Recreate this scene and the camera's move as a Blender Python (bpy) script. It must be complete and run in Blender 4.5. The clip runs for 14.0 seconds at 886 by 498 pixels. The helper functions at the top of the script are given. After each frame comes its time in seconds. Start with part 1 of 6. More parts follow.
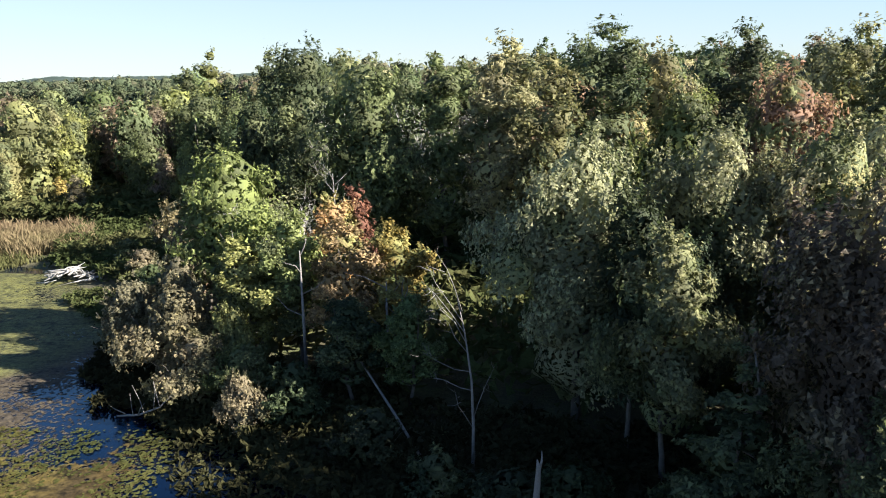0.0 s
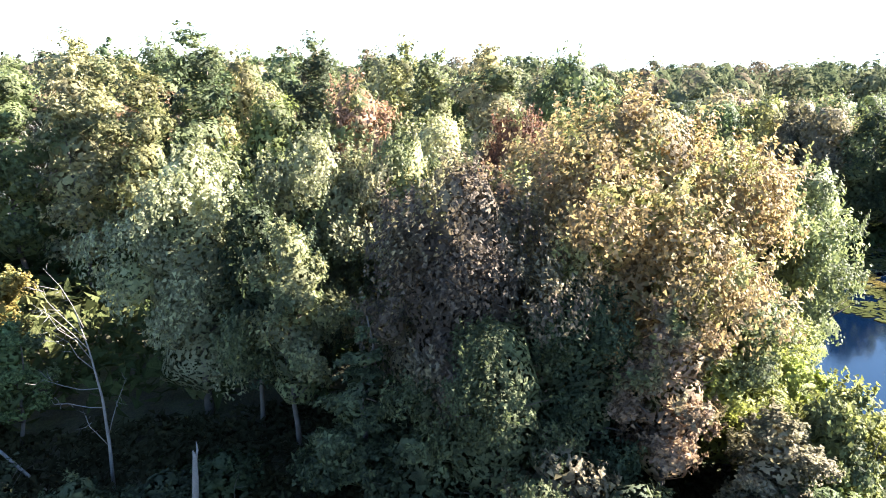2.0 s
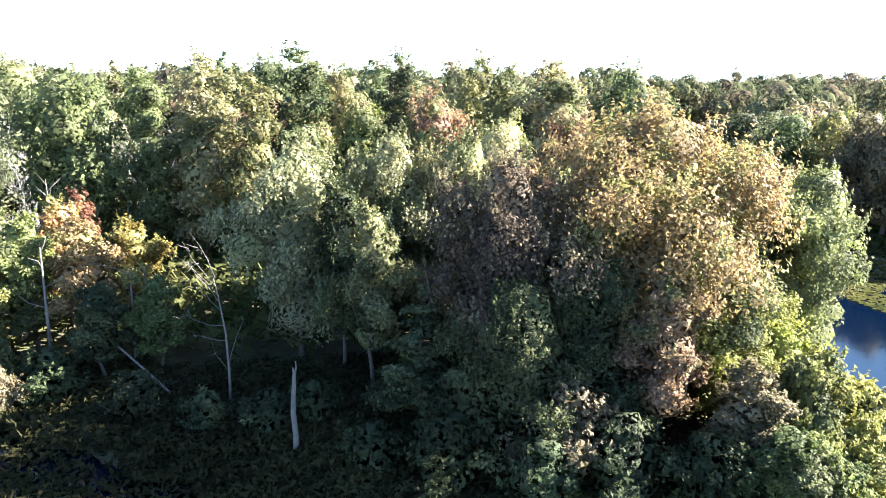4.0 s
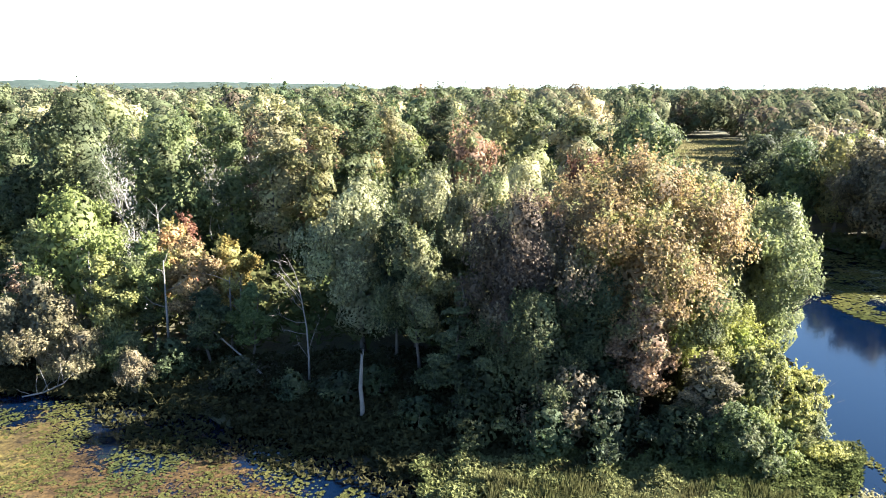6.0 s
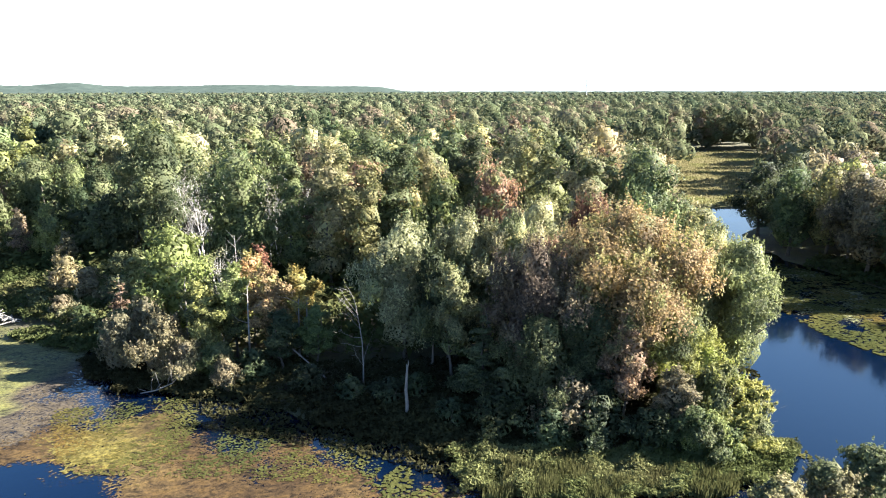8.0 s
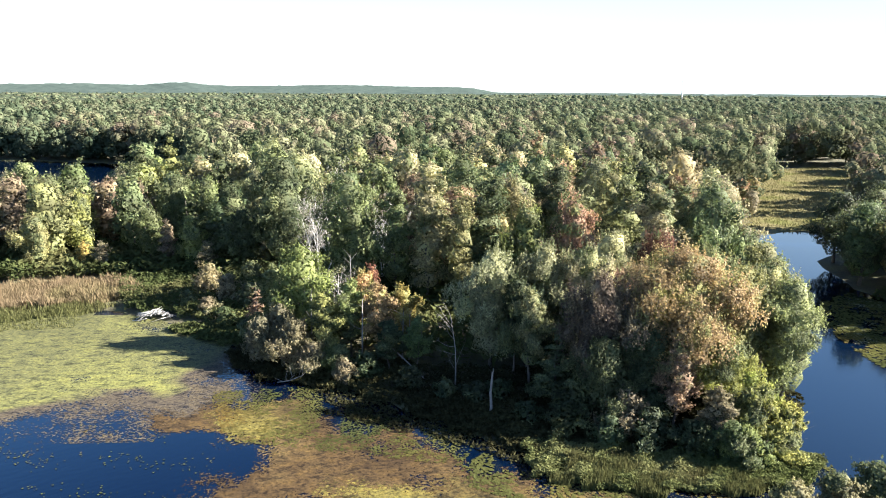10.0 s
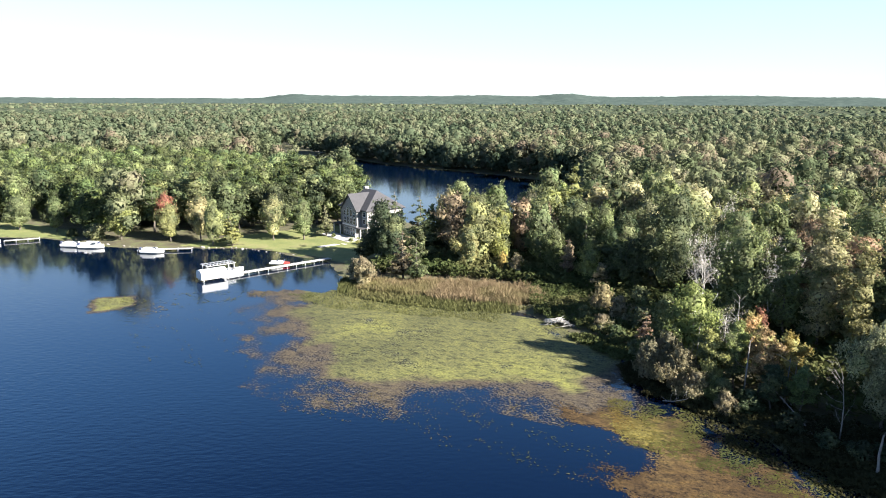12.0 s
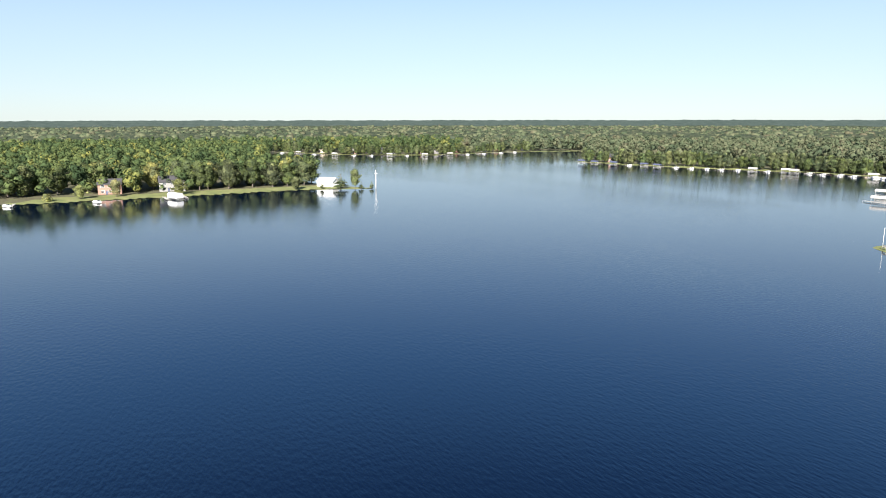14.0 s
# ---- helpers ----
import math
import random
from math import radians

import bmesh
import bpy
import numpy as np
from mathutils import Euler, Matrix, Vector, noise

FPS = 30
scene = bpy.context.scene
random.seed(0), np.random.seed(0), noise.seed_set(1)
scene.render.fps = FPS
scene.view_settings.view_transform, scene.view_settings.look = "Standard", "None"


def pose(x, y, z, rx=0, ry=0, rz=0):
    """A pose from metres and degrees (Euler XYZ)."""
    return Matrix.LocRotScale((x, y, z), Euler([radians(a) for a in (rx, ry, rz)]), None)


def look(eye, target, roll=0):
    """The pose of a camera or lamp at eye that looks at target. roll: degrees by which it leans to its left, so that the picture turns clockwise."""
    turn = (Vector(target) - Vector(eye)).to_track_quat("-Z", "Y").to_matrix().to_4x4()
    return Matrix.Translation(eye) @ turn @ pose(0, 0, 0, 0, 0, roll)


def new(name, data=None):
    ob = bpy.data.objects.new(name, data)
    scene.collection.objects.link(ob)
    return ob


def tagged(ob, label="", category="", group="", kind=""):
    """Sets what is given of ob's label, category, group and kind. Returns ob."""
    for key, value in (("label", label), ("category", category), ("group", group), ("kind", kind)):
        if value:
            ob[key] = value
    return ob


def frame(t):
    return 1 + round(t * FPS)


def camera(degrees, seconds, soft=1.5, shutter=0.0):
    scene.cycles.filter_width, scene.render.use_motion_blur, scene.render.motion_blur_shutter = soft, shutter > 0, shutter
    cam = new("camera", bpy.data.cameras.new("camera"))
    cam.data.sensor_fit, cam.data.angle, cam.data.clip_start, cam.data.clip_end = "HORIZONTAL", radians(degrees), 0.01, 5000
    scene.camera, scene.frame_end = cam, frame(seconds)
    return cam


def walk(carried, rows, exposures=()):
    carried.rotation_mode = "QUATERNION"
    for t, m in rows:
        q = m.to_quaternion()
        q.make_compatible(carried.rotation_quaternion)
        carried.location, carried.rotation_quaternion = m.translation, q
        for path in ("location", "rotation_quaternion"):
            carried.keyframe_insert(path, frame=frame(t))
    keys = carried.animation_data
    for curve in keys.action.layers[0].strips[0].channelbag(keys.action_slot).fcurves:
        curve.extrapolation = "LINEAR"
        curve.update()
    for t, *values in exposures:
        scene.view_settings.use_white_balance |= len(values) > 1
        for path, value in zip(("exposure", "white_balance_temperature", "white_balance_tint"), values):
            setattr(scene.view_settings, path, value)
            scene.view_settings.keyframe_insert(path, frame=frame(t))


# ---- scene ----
cam = camera(64.9, 14.0, soft=1.0)

# seconds, x, y, z, yaw, pitch, roll
PATH = [
    (0, 0.35, 0.05, 16.11, 11.19, -14.01, -1.37),
    (0.5, -0.57, -0.11, 16.31, 5.58, -14.02, -1.30),
    (1, -0.63, -0.45, 16.35, -5.42, -14.18, -0.72),
    (1.5, -1.01, -1.26, 16.46, -21.98, -14.56, 0.12),
    (2, -1.15, -2.37, 16.45, -22.94, -14.14, 0.28),
    (2.5, -1.21, -3.80, 16.54, -23.24, -13.89, 0.46),
    (3, -1.31, -5.46, 16.57, -23.09, -13.77, 0.48),
    (3.5, -1.72, -7.37, 16.53, -20.86, -13.48, 0.52),
    (4, -2.12, -9.46, 16.66, -15.78, -13.44, 0.49),
    (4.2, -2.30, -10.31, 16.71, -13.00, -13.39, 0.47),
    (6.3, -4.56, -20.12, 20.25, -12.12, -12.94, -0.12),
    (6.5, -4.84, -21.21, 20.78, -11.69, -12.94, -0.09),
    (7, -5.56, -23.92, 22.16, -11.31, -12.99, -0.04),
    (7.2, -5.81, -25.02, 22.69, -11.36, -12.97, -0.01),
    (9.3, -7.50, -35.13, 27.21, -5.01, -12.75, -0.06),
    (9.5, -7.71, -36.34, 27.81, -4.22, -12.78, -0.00),
    (10, -8.22, -39.42, 29.41, -2.95, -12.85, 0.34),
    (10.5, -8.75, -42.68, 31.01, -0.49, -12.92, 0.42),
    (11, -9.26, -45.97, 32.53, 3.64, -12.91, 0.46),
    (11.5, -9.85, -49.17, 33.78, 14.06, -12.59, 0.34),
    (12, -10.09, -51.99, 34.82, 26.97, -12.21, 0.24),
    (12.5, -10.13, -54.60, 35.95, 38.68, -11.96, 0.16),
    (13, -10.12, -56.99, 37.01, 54.34, -11.64, -0.03),
    (13.5, -10.08, -59.52, 37.95, 74.86, -11.12, -0.26),
    (14, -9.82, -62.15, 38.71, 96.16, -10.59, -0.07),
]
walk(cam, [(t, pose(x, y, z, 90 + p, 0, yaw) @ pose(0, 0, 0, 0, 0, roll)) for t, x, y, z, yaw, p, roll in PATH],
     exposures=[(0.0, 2.2), (0.5, 2.5), (1.0, 2.85), (1.5, 3.4), (2.5, 3.68), (4.2, 3.56), (6.5, 3.2), (9.5, 2.92), (11.5, 2.6), (12.5, 2.4), (14.0, 1.98)])

# ---------------------------------------------------------------- light
SUN_AZ, SUN_EL = radians(-2), radians(28)      # azimuth from +x towards +y
sun_dir = Vector((math.cos(SUN_AZ) * math.cos(SUN_EL), math.sin(SUN_AZ) * math.cos(SUN_EL), math.sin(SUN_EL)))
world = bpy.data.worlds.new("sky")
scene.world = world
world.use_nodes = True
wn, wl = world.node_tree.nodes, world.node_tree.links
sky = wn.new("ShaderNodeTexSky")
sky.sky_type, sky.sun_disc = "NISHITA", False
sky.sun_elevation, sky.sun_rotation = SUN_EL, radians(90) - SUN_AZ
sky.air_density, sky.dust_density, sky.ozone_density, sky.altitude = 1.0, 0.12, 3.0, 250
haze = wn.new("ShaderNodeGamma")          # thin autumn haze evens the sky out
haze.inputs[1].default_value = 0.4
wl.new(sky.outputs[0], haze.inputs[0])
pale = wn.new("ShaderNodeMixRGB")
pale.blend_type, pale.inputs[0].default_value, pale.inputs[2].default_value = "MULTIPLY", 1.0, (0.88, 1.0, 1.11, 1)
wl.new(haze.outputs[0], pale.inputs[1])
where = wn.new("ShaderNodeTexCoord")
updown = wn.new("ShaderNodeSeparateXYZ")
wl.new(where.outputs["Generated"], updown.inputs[0])
deep = wn.new("ShaderNodeValToRGB")       # the sky deepens towards the zenith
deep.color_ramp.interpolation = "EASE"
deep.color_ramp.elements.new(0.5)
deep.color_ramp.elements.new(0.6)
for el, (p, c) in zip(deep.color_ramp.elements, [(0.10, (1, 1, 1, 1)), (0.37, (0.45, 0.75, 1.14, 1)), (0.56, (0.22, 0.32, 0.56, 1)), (0.95, (0.34, 0.42, 0.58, 1))]):
    el.position, el.color = p, c
wl.new(updown.outputs[2], deep.inputs[0])
sunward = wn.new("ShaderNodeMapRange")    # and pales on the sun's side
sunward.interpolation_type = "SMOOTHSTEP"
sunward.inputs["From Min"].default_value, sunward.inputs["From Max"].default_value = -0.1, 0.8
wl.new(updown.outputs[0], sunward.inputs["Value"])
aureole = wn.new("ShaderNodeMixRGB")
aureole.inputs[2].default_value = (0.72, 0.82, 0.95, 1)
part_way = wn.new("ShaderNodeMath")
part_way.operation, part_way.inputs[1].default_value = "MULTIPLY", 0.7
wl.new(sunward.outputs[0], part_way.inputs[0])
wl.new(part_way.outputs[0], aureole.inputs[0])
wl.new(deep.outputs[0], aureole.inputs[1])
full = wn.new("ShaderNodeMixRGB")
full.blend_type, full.inputs[0].default_value = "MULTIPLY", 1.0
wl.new(pale.outputs[0], full.inputs[1])
wl.new(aureole.outputs[0], full.inputs[2])
wl.new(full.outputs[0], wn["Background"].inputs[0])
wn["Background"].inputs[1].default_value = 0.103
sun = new("sun", bpy.data.lights.new("sun", "SUN"))
sun.data.energy, sun.data.angle, sun.data.color = 5.0, radians(0.6), (1.0, 0.93, 0.84)
sun.matrix_world = look(sun_dir * 100, (0, 0, 0))


# ---------------------------------------------------------------- materials
def material(name):
    m = bpy.data.materials.new(name)
    m.use_nodes = True
    nt = m.node_tree
    return m, nt, nt.nodes["Principled BSDF"]


def node(nt, kind, links=None, **values):
    """A node with its settings and inputs; links: input name or index -> output socket."""
    n = nt.nodes.new(kind)
    for key, value in values.items():
        n.inputs[key].default_value = value
    for key, socket in (links or {}).items():
        nt.links.new(socket, n.inputs[key])
    return n


def noise_tex(nt, scale, detail=3.0, rough=0.55, coords=None):
    n = nt.nodes.new("ShaderNodeTexNoise")
    n.inputs["Scale"].default_value, n.inputs["Detail"].default_value, n.inputs["Roughness"].default_value = scale, detail, rough
    if coords:
        nt.links.new(coords, n.inputs["Vector"])
    return n


def ramp(nt, socket, stops):
    r = nt.nodes.new("ShaderNodeValToRGB")
    e = r.color_ramp.elements
    while len(e) < len(stops):
        e.new(0.5)
    for el, (p, c) in zip(e, stops):
        el.position, el.color = p, (*c, 1) if len(c) == 3 else c
    nt.links.new(socket, r.inputs[0])
    return r


def mixed(nt, fac, a, b, blend="MIX"):
    m = nt.nodes.new("ShaderNodeMixRGB")
    m.blend_type = blend
    for i, v in enumerate((fac, a, b)):
        if isinstance(v, bpy.types.NodeSocket):
            nt.links.new(v, m.inputs[i])
        else:
            m.inputs[i].default_value = v if i == 0 else (*v, 1)
    return m.outputs[0]


def place_of(nt):
    return nt.nodes.new("ShaderNodeNewGeometry").outputs["Position"]


def coat(name, stops, scale=2.0, rough=0.8, bump=0.0, bump_scale=30.0, metal=0.0, detail=5.0):
    """A weathered surface: colours spread by two scales of noise, fine relief."""
    m, nt, b = material(name)
    co = nt.nodes.new("ShaderNodeTexCoord").outputs["Object"]
    big, small = noise_tex(nt, scale, detail, 0.6, co), noise_tex(nt, scale * 9, 3, 0.6, co)
    f = nt.nodes.new("ShaderNodeMath")
    f.operation = "MULTIPLY_ADD"
    nt.links.new(small.outputs[0], f.inputs[0])
    f.inputs[1].default_value = 0.4
    g = nt.nodes.new("ShaderNodeMath")
    g.operation = "MULTIPLY"
    nt.links.new(big.outputs[0], g.inputs[0])
    g.inputs[1].default_value = 0.6
    nt.links.new(g.outputs[0], f.inputs[2])
    nt.links.new(ramp(nt, f.outputs[0], stops).outputs[0], b.inputs["Base Color"])
    b.inputs["Roughness"].default_value, b.inputs["Metallic"].default_value = rough, metal
    if bump:
        bn = nt.nodes.new("ShaderNodeBump")
        bn.inputs["Strength"].default_value, bn.inputs["Distance"].default_value = bump, 0.03
        nt.links.new(noise_tex(nt, bump_scale, 4, 0.6, co).outputs[0], bn.inputs["Height"])
        nt.links.new(bn.outputs[0], b.inputs["Normal"])
    return m


def ragged(nt, shader, geo):
    """Leafy gaps through a surface, as fine as its 'rag' says; none where that is nought."""
    rag = nt.nodes.new("ShaderNodeAttribute")
    rag.attribute_name = "rag"
    sc = nt.nodes.new("ShaderNodeVectorMath")
    sc.operation = "SCALE"
    nt.links.new(geo.outputs["Position"], sc.inputs[0])
    nt.links.new(rag.outputs["Fac"], sc.inputs["Scale"])
    n = noise_tex(nt, 1.0, 2, 0.6, sc.outputs[0])
    gap = nt.nodes.new("ShaderNodeMath")
    gap.operation, gap.inputs[1].default_value = "LESS_THAN", 0.49
    nt.links.new(n.outputs[0], gap.inputs[0])
    some = nt.nodes.new("ShaderNodeMath")
    some.operation, some.inputs[1].default_value = "GREATER_THAN", 0.05
    nt.links.new(rag.outputs["Fac"], some.inputs[0])
    both = nt.nodes.new("ShaderNodeMath")
    both.operation = "MULTIPLY"
    nt.links.new(gap.outputs[0], both.inputs[0])
    nt.links.new(some.outputs[0], both.inputs[1])
    mx = nt.nodes.new("ShaderNodeMixShader")
    nt.links.new(both.outputs[0], mx.inputs[0])
    nt.links.new(shader, mx.inputs[1])
    nt.links.new(nt.nodes.new("ShaderNodeBsdfTransparent").outputs[0], mx.inputs[2])
    nt.links.new(mx.outputs[0], nt.nodes["Material Output"].inputs[0])


def leaf_material(name, second, patch=0.35, spread=0.55, thin=0.36):
    """Leaves in the thing's own colour, in patches of a second one, each leaf a little different."""
    m, nt, b = material(name)
    info = nt.nodes.new("ShaderNodeObjectInfo")
    geo = nt.nodes.new("ShaderNodeNewGeometry")
    n = noise_tex(nt, patch, 2, 0.5, geo.outputs["Position"])
    sel = ramp(nt, n.outputs[0], [(0.50, (0, 0, 0)), (0.62, (1, 1, 1))])
    c = mixed(nt, sel.outputs[0], info.outputs["Color"], second)
    v = ramp(nt, geo.outputs["Random Per Island"], [(0.0, (1 - spread,) * 3), (0.6, (1.0,) * 3), (1.0, (1 + spread * 0.85, 1 + spread * 0.8, 1 + spread * 0.5))])
    c = mixed(nt, 1.0, c, v.outputs[0], "MULTIPLY")
    nt.links.new(c, b.inputs["Base Color"])
    b.inputs["Roughness"].default_value = 0.65
    b.inputs["Specular IOR Level"].default_value = 0.15
    bp = node(nt, "ShaderNodeBump", {"Height": noise_tex(nt, 3.2, 4, 0.7, geo.outputs["Position"]).outputs[0]}, Strength=0.7, Distance=0.18)
    nt.links.new(bp.outputs[0], b.inputs["Normal"])
    tr = nt.nodes.new("ShaderNodeBsdfTranslucent")
    nt.links.new(mixed(nt, 1.0, c, (1.04, 1.08, 0.94), "MULTIPLY"), tr.inputs[0])
    mx = nt.nodes.new("ShaderNodeMixShader")
    mx.inputs[0].default_value = thin
    nt.links.new(b.outputs[0], mx.inputs[1])
    nt.links.new(tr.outputs[0], mx.inputs[2])
    ragged(nt, mx.outputs[0], geo)
    return m


def woods_material(name, stops, thin=0.26):
    """Far foliage: every clump takes its own colour."""
    m, nt, b = material(name)
    geo = nt.nodes.new("ShaderNodeNewGeometry")
    n = noise_tex(nt, 0.085, 2, 0.5, geo.outputs["Position"])
    f = nt.nodes.new("ShaderNodeMath")
    f.operation = "MULTIPLY_ADD"
    nt.links.new(geo.outputs["Random Per Island"], f.inputs[0])
    f.inputs[1].default_value = 0.07
    nt.links.new(n.outputs[0], f.inputs[2])
    own = nt.nodes.new("ShaderNodeAttribute")        # each tree of a wood keeps to a colour
    own.attribute_name = "tint"
    g = nt.nodes.new("ShaderNodeMath")
    g.operation = "ADD"
    nt.links.new(f.outputs[0], g.inputs[0])
    nt.links.new(own.outputs["Fac"], g.inputs[1])
    c = ramp(nt, g.outputs[0], stops).outputs[0]
    fine = ramp(nt, noise_tex(nt, 1.3, 4, 0.7, geo.outputs["Position"]).outputs[0], [(0.3, (0.7,) * 3), (0.7, (1.25,) * 3)])
    nt.links.new(mixed(nt, 1.0, c, fine.outputs[0], "MULTIPLY"), b.inputs["Base Color"])
    b.inputs["Roughness"].default_value = 0.65
    tr = nt.nodes.new("ShaderNodeBsdfTranslucent")
    nt.links.new(mixed(nt, 1.0, c, fine.outputs[0], "MULTIPLY"), tr.inputs[0])
    mx = nt.nodes.new("ShaderNodeMixShader")
    mx.inputs[0].default_value = thin
    nt.links.new(b.outputs[0], mx.inputs[1])
    nt.links.new(tr.outputs[0], mx.inputs[2])
    ragged(nt, mx.outputs[0], geo)
    b.inputs["Specular IOR Level"].default_value = 0.0
    bp = node(nt, "ShaderNodeBump", {"Height": noise_tex(nt, 1.1, 4, 0.7, geo.outputs["Position"]).outputs[0]}, Strength=0.8, Distance=0.4)
    nt.links.new(bp.outputs[0], b.inputs["Normal"])
    return m


GREEN2, YELLOW2, BROWN2 = (0.165, 0.18, 0.08), (0.25, 0.245, 0.10), (0.22, 0.185, 0.12)
M_leaf = leaf_material("green_leaves", (0.132, 0.150, 0.076))
M_leaf_oak = leaf_material("oak_leaves", (0.088, 0.112, 0.040))
M_leaf_turn = leaf_material("turning_leaves", YELLOW2, patch=0.45)
M_leaf_red = leaf_material("reddening_leaves", GREEN2, patch=0.4)
M_leaf_dry = leaf_material("dry_leaves", BROWN2, patch=0.3)
M_bark = coat("grey_brown_bark", [(0.3, (0.05, 0.042, 0.034)), (0.7, (0.15, 0.13, 0.11))], 3.0, 0.9, 0.8, 25)
M_pale = coat("pale_bark", [(0.3, (0.34, 0.32, 0.29)), (0.7, (0.58, 0.56, 0.52))], 2.0, 0.85, 0.6, 25)
M_deadwood = coat("weathered_dead_wood", [(0.3, (0.10, 0.092, 0.085)), (0.7, (0.27, 0.255, 0.24))], 2.5, 0.85, 0.8, 30)
M_woods = woods_material("woods_foliage", [(0.30, (0.050, 0.066, 0.036)), (0.46, (0.094, 0.110, 0.060)), (0.60, (0.138, 0.145, 0.084)), (0.74, (0.132, 0.108, 0.078))])
M_woods2 = woods_material("distant_woods_foliage", [(0.30, (0.046, 0.064, 0.040)), (0.48, (0.078, 0.098, 0.058)), (0.62, (0.112, 0.124, 0.075)), (0.78, (0.095, 0.090, 0.060))])
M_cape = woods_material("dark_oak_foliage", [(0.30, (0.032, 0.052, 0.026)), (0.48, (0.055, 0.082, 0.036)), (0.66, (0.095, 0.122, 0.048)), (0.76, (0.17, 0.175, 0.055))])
M_cream = coat("cream_siding", [(0.3, (0.27, 0.265, 0.25)), (0.7, (0.38, 0.37, 0.355))], 1.0, 0.7)
M_far = woods_material("distant_canopy", [(0.30, (0.036, 0.050, 0.036)), (0.52, (0.062, 0.078, 0.053)), (0.72, (0.092, 0.102, 0.068))])

# forest floor, mud and shore
M_ground, nt, b = material("forest_floor")
pos = place_of(nt)
c = ramp(nt, noise_tex(nt, 0.35, 6, 0.65, pos).outputs[0], [(0.3, (0.035, 0.03, 0.018)), (0.5, (0.06, 0.055, 0.025)), (0.68, (0.075, 0.09, 0.028))]).outputs[0]
fine = ramp(nt, noise_tex(nt, 6, 5, 0.7, pos).outputs[0], [(0.3, (0.6,) * 3), (0.7, (1.4,) * 3)]).outputs[0]
nt.links.new(mixed(nt, 1.0, c, fine, "MULTIPLY"), b.inputs["Base Color"])
b.inputs["Roughness"].default_value = 0.95
bp = node(nt, "ShaderNodeBump", {"Height": noise_tex(nt, 4, 5, 0.7, pos).outputs[0]}, Strength=0.8, Distance=0.15)
nt.links.new(bp.outputs[0], b.inputs["Normal"])

M_lawn, nt, b = material("mown_grass")
pos = place_of(nt)
c = ramp(nt, noise_tex(nt, 0.16, 5, 0.65, pos).outputs[0], [(0.32, (0.08, 0.10, 0.028)), (0.52, (0.12, 0.135, 0.04)), (0.7, (0.165, 0.155, 0.065))]).outputs[0]
fine = ramp(nt, noise_tex(nt, 5, 4, 0.7, pos).outputs[0], [(0.3, (0.75,) * 3), (0.7, (1.2,) * 3)]).outputs[0]
nt.links.new(mixed(nt, 1.0, c, fine, "MULTIPLY"), b.inputs["Base Color"])
b.inputs["Roughness"].default_value = 0.9
bp = node(nt, "ShaderNodeBump", {"Height": noise_tex(nt, 12, 4, 0.7, pos).outputs[0]}, Strength=0.6, Distance=0.05)
nt.links.new(bp.outputs[0], b.inputs["Normal"])

# lake water: dark, with fine wind ripples that calm in broad streaks
M_water, nt, b = material("lake_water")
pos = place_of(nt)
b.inputs["Base Color"].default_value = (0.0005, 0.0034, 0.0125, 1)
b.inputs["Roughness"].default_value = 0.08
b.inputs["IOR"].default_value = 1.45
b.inputs["Specular Tint"].default_value = (0.62, 0.90, 1.0, 1)
mp = node(nt, "ShaderNodeMapping", {"Vector": pos})
mp.vector_type = "TEXTURE"
mp.inputs["Rotation"].default_value = (0, 0, radians(121))
mp.inputs["Scale"].default_value = (1.0, 2.6, 1.0)
rip = noise_tex(nt, 1.9, 1.6, 0.5, mp.outputs[0])
calm = ramp(nt, noise_tex(nt, 0.012, 3, 0.6, mp.outputs[0]).outputs[0], [(0.36, (0.45,) * 3), (0.60, (1.0,) * 3)])
lee = nt.nodes.new("ShaderNodeAttribute")        # wind dies down along the shores
lee.attribute_name = "open"
hgt = mixed(nt, 1.0, mixed(nt, 1.0, rip.outputs[0], calm.outputs[0], "MULTIPLY"), lee.outputs["Fac"], "MULTIPLY")
bp = node(nt, "ShaderNodeBump", {"Height": hgt}, Strength=0.42, Distance=0.13)
nt.links.new(bp.outputs[0], b.inputs["Normal"])


